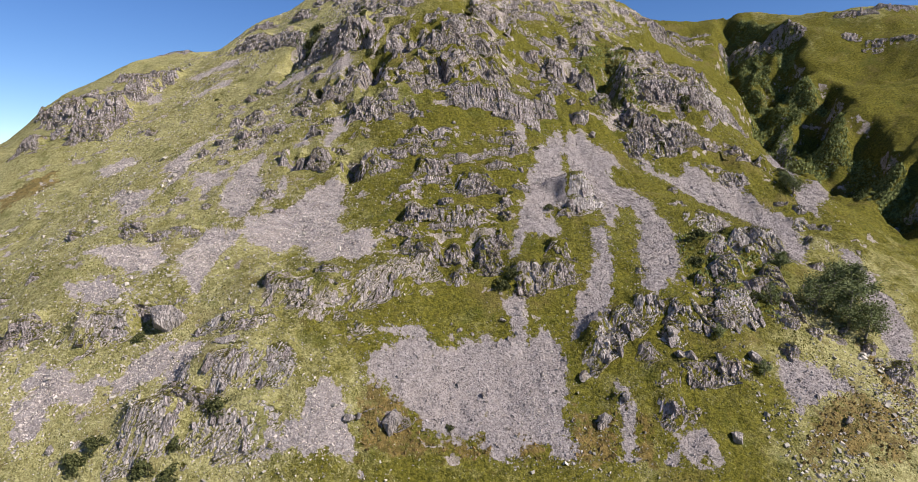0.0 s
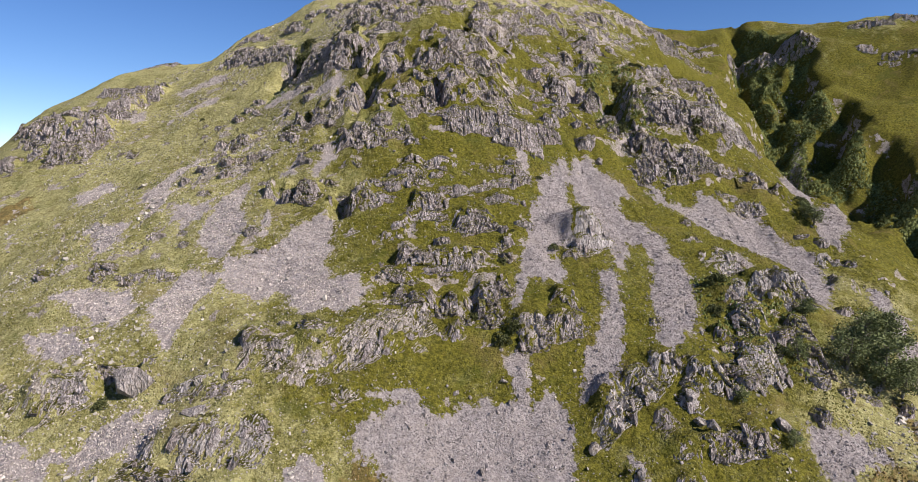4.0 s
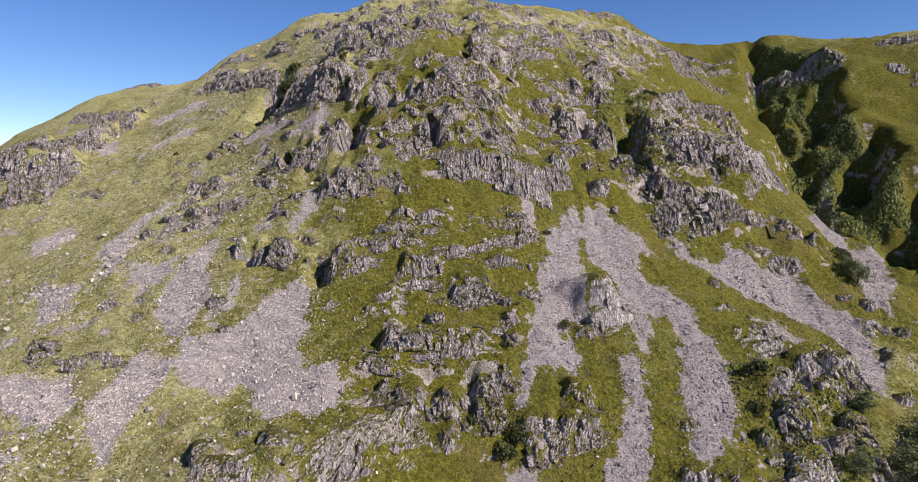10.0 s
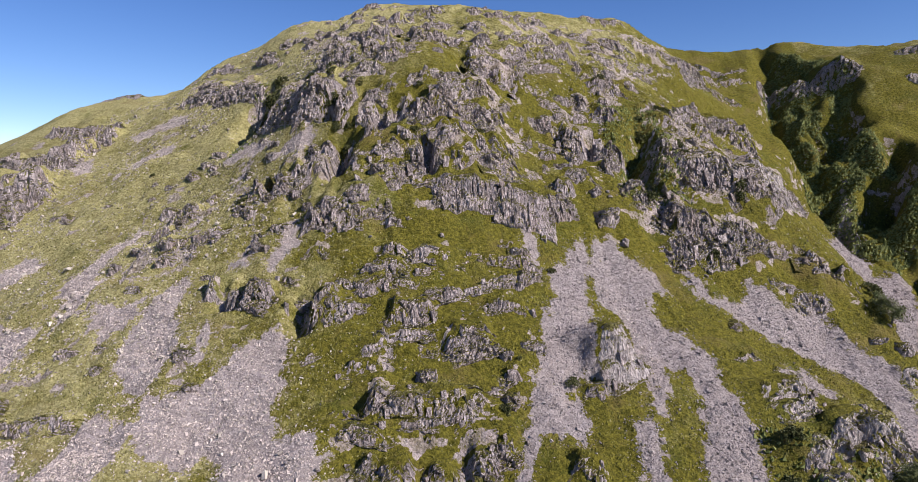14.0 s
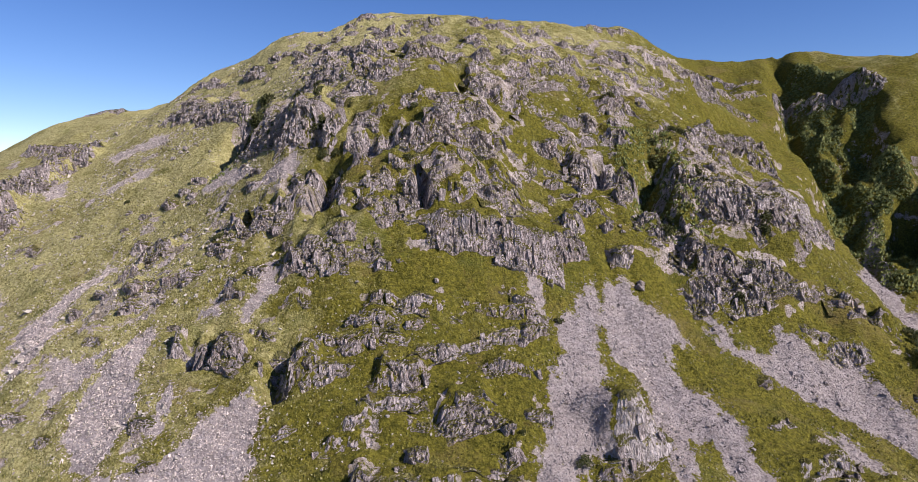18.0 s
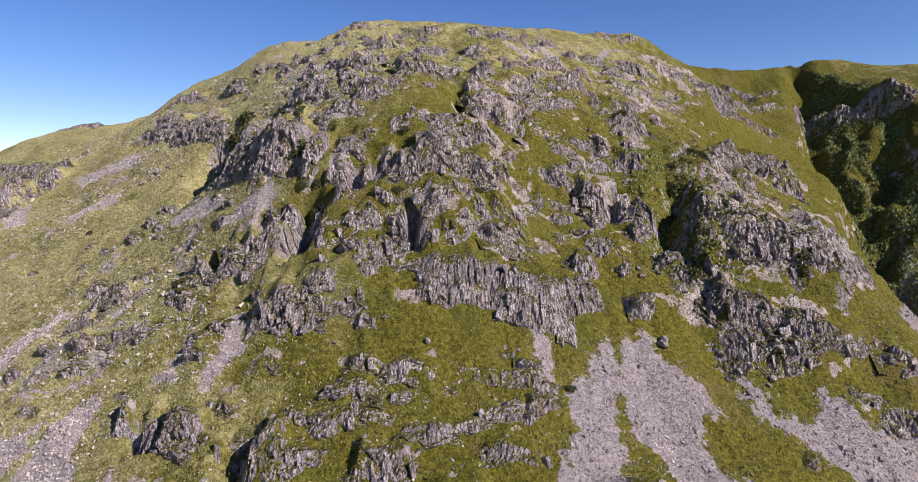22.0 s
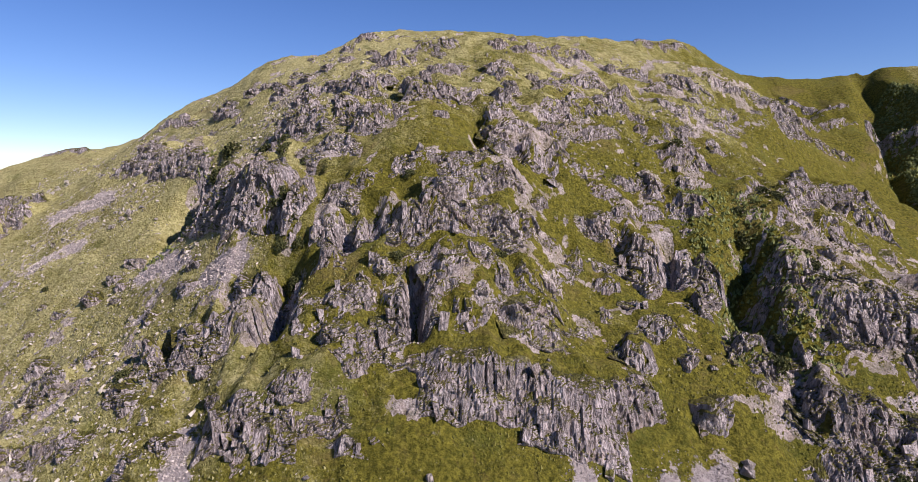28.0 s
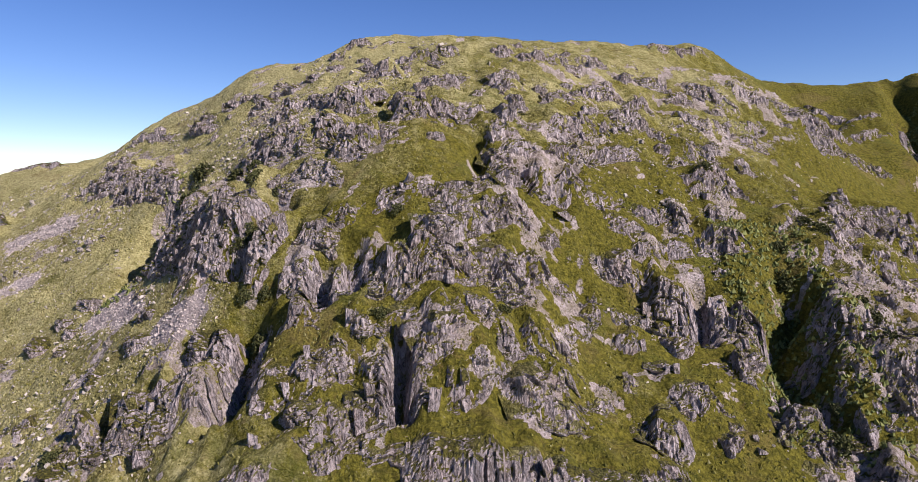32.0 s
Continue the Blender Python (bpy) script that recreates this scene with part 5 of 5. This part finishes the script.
def tree_meshes(seed):
    """Trunk with limbs, and a ragged crown of leaves, for a tree one metre high."""
    r = np.random.default_rng(seed)
    V, F, tips = [], [], []

    def limb(points, radii):
        v, f = tube(points, radii, 5)
        F.extend(tuple(i + len(V) for i in q) for q in f)
        V.extend(v)

    lean = Vector((r.normal(0, 0.06), r.normal(0, 0.06), 0))
    stem = [Vector((0, 0, -0.08)), Vector((0, 0, 0.15)) + lean * 0.5, Vector((0, 0, 0.42)) + lean, Vector((0, 0, 0.8)) + lean * 1.6]
    limb(stem, (0.035, 0.028, 0.02, 0.006))
    for q in range(17):
        h = r.uniform(0.06, 0.75)
        a = r.uniform(0, 6.3)
        reach = r.uniform(0.18, 0.40) * (1.15 - 0.6 * h)
        p0 = Vector((0, 0, h)) + lean * h * 2
        p1 = p0 + Vector((math.cos(a) * reach * 0.6, math.sin(a) * reach * 0.6, reach * 0.35))
        p2 = p0 + Vector((math.cos(a) * reach, math.sin(a) * reach, reach * 0.7))
        limb([p0, p1, p2], (0.012, 0.008, 0.003))
        tips += [p1, p2, (p1 + p2) / 2]
    tips += [stem[3], stem[2] * 0.4 + stem[3] * 0.6]
    trunk = sheet("trunk", V, F, BARK, True, False)
    n = 3000
    c = np.array([tuple(t) for t in tips])[r.integers(len(tips), size=n)] + r.normal(0, 0.065, (n, 3))
    a, b = r.normal(size=(n, 3)), r.normal(size=(n, 3))
    a /= np.linalg.norm(a, axis=1)[:, None]
    b = np.cross(a, b)
    b /= np.linalg.norm(b, axis=1)[:, None]
    s = r.uniform(0.013, 0.03, (n, 1))
    L = np.stack([c - a * s, c + b * s * 0.55, c + a * s, c - b * s * 0.55], 1)
    crown = sheet("crown", L.reshape(-1, 3), np.arange(4 * n).reshape(n, 4), LEAVES, False, False)
    return trunk, crown


TREES = [tree_meshes(70 + k) for k in range(4)]


def tree(x, y, size):
    k = len(bpy.data.objects)
    r = np.random.default_rng(k)
    trunk, crown = TREES[k % len(TREES)]
    thing = new("rowan_tree")
    z = float(ground_at(np.array([x]), np.array([y]))[0])
    thing.matrix_basis = pose(x, y, z, 0, 0, float(r.uniform(0, 360))) @ Matrix.Diagonal((size * 1.3, size * 1.3, size * 1.05, 1))
    for name, me in (("trunk", trunk), ("crown", crown)):
        new(name, me).parent = thing
    tagged(thing, "small leafy green rowan tree growing out of the rocky slope", "tree", "trees by the gully")


def shrub_mesh(seed):
    """A low mat of twiggy shoots one metre across."""
    r = np.random.default_rng(seed)
    n = 700
    a, d = r.uniform(0, 6.3, n), 0.5 * np.sqrt(r.random(n))
    d = d * (0.7 + 0.3 * np.sin(3 * a + seed) + 0.15 * np.sin(7 * a))
    h = 0.36 * np.sqrt(np.clip(1 - (d / 0.5) ** 2, 0, 1)) * r.uniform(0.45, 1.1, n)
    c = np.stack([np.cos(a) * d, np.sin(a) * d, h - 0.03], -1)
    p, q = r.normal(size=(n, 3)), r.normal(size=(n, 3))
    p[:, 2] = np.abs(p[:, 2]) + 0.5
    p /= np.linalg.norm(p, axis=1)[:, None]
    q = np.cross(p, q)
    q /= np.linalg.norm(q, axis=1)[:, None]
    s = r.uniform(0.03, 0.065, (n, 1))
    L = np.stack([c - p * s, c + q * s * 0.6, c + p * s, c - q * s * 0.6], 1)
    return sheet("heather_shrub", L.reshape(-1, 3), np.arange(4 * n).reshape(n, 4), HEATHER, False, False)


SHRUBS = [shrub_mesh(90 + k) for k in range(5)]


def shrub(x, y, size):
    k = len(bpy.data.objects)
    r = np.random.default_rng(k)
    ob = new("heather_shrub", SHRUBS[k % len(SHRUBS)])
    ob.matrix_basis = seat(x, y, 0.0) @ Matrix.Rotation(r.uniform(0, 6.3), 4, "Z") @ Matrix.Diagonal((size * 1.2, size, size * 0.9, 1))
    tagged(ob, "dark green heather and juniper mat on the rocks", "shrub", "shrubs on the hillside")


boulder(-52.7, 112.7, 6.6)
boulder(52.6, 110.7, 2.7)
boulder(-17.1, 96.4, 2.2)
boulder(-15.8, 97.0, 1.5)
boulder(-10.5, 96.9, 3.9)
boulder(4.3, 104.2, 1.4)
boulder(23.7, 100.1, 2.3)
boulder(28.0, 103.1, 2.5)
boulder(44.9, 98.6, 2.8)
boulder(38.9, 113.7, 2.8)
boulder(-62.5, 93.3, 1.8)
boulder(64.6, 101.5, 1.9)
boulder(80.5, 113.3, 1.5)
boulder(61.7, 105.4, 1.4)
boulder(68.6, 103.3, 1.2)
boulder(-10.0, 128.8, 1.2)
boulder(36.9, 179.1, 2.1)
boulder(-1.4, 115.4, 0.7)
boulder(2.5, 114.5, 0.8)
boulder(52.6, 111.2, 2.1)
boulder(37.2, 179.5, 1.6)
boulder(33.7, 206.2, 1.1)
boulder(-36.1, 150.8, 1.1)
boulder(-25.2, 172.3, 1.8)
boulder(-15.4, 169.8, 0.9)
boulder(37.3, 179.8, 1.7)
boulder(40.3, 197.0, 1.4)
boulder(-11.0, 172.4, 1.3)
boulder(-1.3, 170.0, 1.1)
boulder(-20.8, 186.5, 1.3)
boulder(36.2, 190.3, 1.5)
boulder(-6.5, 207.7, 2.2)
boulder(-7.6, 206.6, 1.6)
boulder(12.8, 182.8, 0.6)
boulder(21.9, 196.1, 1.3)
boulder(-21.4, 128.7, 0.9)
boulder(-17.0, 127.8, 0.8)
boulder(-8.6, 155.2, 0.9)
boulder(-13.4, 129.4, 1.0)
boulder(-8.2, 127.5, 1.2)
boulder(55.3, 179.1, 1.7)
flat_slab(-38.6, 103.4, 4.1)
flat_slab(-38.9, 103.7, 4.1)
tree(70.5, 123.9, 7.0)
tree(76.5, 129.1, 8.0)
tree(76.6, 122.9, 9.2)
tree(79.5, 122.0, 7.1)
tree(82.8, 124.0, 5.6)
tree(81.2, 132.7, 6.8)
tree(81.9, 129.6, 8.5)
tree(68.3, 134.1, 3.7)
tree(91.7, 175.2, 5.2)
tree(90.7, 177.2, 4.4)
tree(68.1, 134.3, 3.1)
tree(61.6, 123.3, 4.0)
tree(47.7, 114.2, 2.8)
tree(53.4, 108.2, 2.7)
shrub(-57.4, 91.4, 4.4)
shrub(-55.2, 93.0, 3.6)
shrub(-46.7, 90.0, 4.0)
shrub(-42.5, 89.3, 3.4)
shrub(-37.5, 95.5, 4.0)
shrub(-42.8, 92.4, 2.7)
shrub(-1.5, 98.4, 1.7)
shrub(-56.2, 109.9, 2.9)
shrub(10.5, 124.4, 3.5)
shrub(8.7, 122.5, 2.5)
shrub(49.5, 131.3, 3.2)
shrub(50.7, 136.5, 2.8)
shrub(58.8, 124.4, 3.0)
shrub(51.7, 136.4, 3.8)
shrub(49.0, 130.9, 2.7)
shrub(8.3, 122.4, 3.5)
shrub(10.4, 123.9, 2.4)
shrub(3.5, 126.6, 2.2)
shrub(-14.0, 136.5, 2.2)
shrub(20.1, 168.4, 1.9)
shrub(9.2, 138.0, 2.4)
shrub(11.9, 146.2, 1.2)
shrub(20.3, 144.0, 2.6)
shrub(-82.8, 221.7, 1.9)
shrub(-53.9, 238.8, 5.6)
shrub(-54.3, 232.4, 5.3)
shrub(-51.6, 240.6, 5.6)
shrub(-31.0, 213.5, 3.4)
shrub(68.4, 197.0, 3.9)
shrub(-24.0, 195.4, 3.0)
shrub(-49.7, 231.3, 5.4)
shrub(-52.6, 230.1, 4.3)
shrub(-8.1, 192.4, 2.4)
shrub(-24.2, 198.6, 2.3)
shrub(-30.1, 204.8, 3.0)
shrub(-28.8, 205.8, 3.3)
shrub(6.7, 196.5, 2.2)
shrub(-26.7, 212.7, 3.0)
shrub(-9.8, 190.3, 1.6)
shrub(50.7, 220.0, 3.7)
shrub(59.5, 227.3, 3.9)
shrub(58.1, 230.6, 3.6)
shrub(51.0, 223.0, 2.8)
shrub(49.0, 199.5, 2.5)
shrub(47.4, 200.9, 2.6)
boulder(-76.2, 233.9, 1.8)
boulder(-74.7, 235.3, 1.6)
boulder(-74.2, 237.4, 1.8)
boulder(-70.7, 236.8, 1.4)
boulder(-30.3, 183.9, 1.0)
boulder(-36.1, 194.1, 0.7)
boulder(-27.6, 183.3, 0.8)
boulder(36.0, 191.7, 1.1)
boulder(-18.9, 180.1, 0.9)
boulder(6.6, 188.1, 0.7)
boulder(41.5, 197.0, 1.0)
boulder(43.9, 189.9, 1.7)
boulder(22.0, 107.4, 2.6)
boulder(26.3, 109.8, 2.7)
boulder(24.1, 100.9, 2.9)
boulder(39.3, 110.9, 2.3)
boulder(40.5, 108.1, 2.5)
shrub(-39.0, 226.2, 4.3)
shrub(-31.6, 215.1, 2.9)
shrub(-52.0, 229.3, 4.5)
shrub(-42.9, 214.4, 3.5)
shrub(-37.5, 207.9, 2.4)
shrub(-27.0, 198.5, 2.5)
shrub(-24.6, 185.8, 1.9)
shrub(-46.0, 186.2, 2.5)
shrub(-40.4, 190.5, 2.3)
shrub(-40.6, 188.5, 1.8)
shrub(-7.8, 205.0, 2.3)
shrub(42.8, 235.0, 2.7)
shrub(57.0, 206.5, 2.9)
shrub(57.4, 203.2, 2.5)
shrub(58.3, 212.0, 2.4)
shrub(68.5, 198.1, 4.4)
shrub(46.0, 192.8, 3.8)
shrub(57.2, 182.2, 3.1)
shrub(92.5, 183.4, 4.8)


# ---- tussocks ----
def tussocks(name, x, y, size, material, r, label):
    """Leaning tufts of four blades each."""
    n = len(x)
    z = ground_at(x, y)
    a = r.uniform(0, 6.3, (n, 1)) + np.arange(4) * 1.571
    ring = np.stack([np.cos(a) * size[:, None] * 0.5, np.sin(a) * size[:, None] * 0.5, np.full(a.shape, -0.08)], -1)
    tip = np.stack([r.normal(0, 0.25, n) * size, r.normal(0, 0.25, n) * size - 0.15 * size, size * r.uniform(0.35, 0.8, n)], -1)
    v = np.concatenate([ring, tip[:, None]], 1) + np.stack([x, y, z], -1)[:, None]
    f = np.array([(0, 1, 4), (1, 2, 4), (2, 3, 4), (3, 0, 4)])[None] + (np.arange(n) * 5)[:, None, None]
    return tagged(sheet(name, v.reshape(-1, 3), f.reshape(-1, 3), material), label, name.replace("_", " "), kind="stuff")


n = 150000
x, y = rng.uniform(-105, 98, n), 86 + 180 * rng.random(n)
keep = (grains(x / 5, y / 5, 3, 61) + rng.normal(0, 0.4, n) > 0.05) & (zone(x, y, SCREES + TANS, 1.0) < 0.3)
pale = rng.random(n) < 0.04 + 0.75 * ease(0, -45, x) + 0.4 * ease(118, 100, y) + 0.7 * ease(225, 262, y)
for kind, mat, label in ((keep & ~pale, TUFTS, "tufts of green hill grass"), (keep & pale, STRAW_TUFTS, "tufts of straw-coloured hill grass")):
    tussocks("grass_tussocks", x[kind], y[kind], rng.uniform(0.18, 0.48, kind.sum()), mat, rng, label)
x, y = rng.uniform(-20, 90, 4500), rng.uniform(86, 118, 4500)
keep = zone(x, y, BRACKENS, 2.0) > 0.5
tussocks("bracken_fronds", x[keep], y[keep], rng.uniform(0.3, 0.8, keep.sum()), FERN, rng, "rusty brown bracken fronds at the foot of the slope")
x, y = rng.uniform(95, 160, 110000), rng.uniform(120, 400, 110000)
e = 2.0
steep = np.hypot(hill(x + e, y) - hill(x - e, y), hill(x, y + e) - hill(x, y - e)) / (2 * e)
keep = (steep > 0.6) & (y < 340) & (x < np.interp(y, RIM_Y, RIM_X) + 1) & (x > np.interp(y, EDGE_Y, EDGE_X) + 8) & (grains(x / 8, y / 8, 2, 44) > -0.5)
tussocks("gully_ferns", x[keep], y[keep], rng.uniform(0.4, 1.2, keep.sum()), GULLY_FERN, rng, "dark green ferns and heather clinging to the ravine walls")
for left, right, low, top, count in ((40, 56, 192, 228, 1500), (-60, -52, 216, 243, 500), (47, 64, 120, 140, 500)):
    x, y = rng.uniform(left, right, count), rng.uniform(low, top, count)
    tussocks("gully_ferns", x, y, rng.uniform(0.35, 1.0, count), GULLY_FERN, rng, "green ferns growing in the rocky gully")
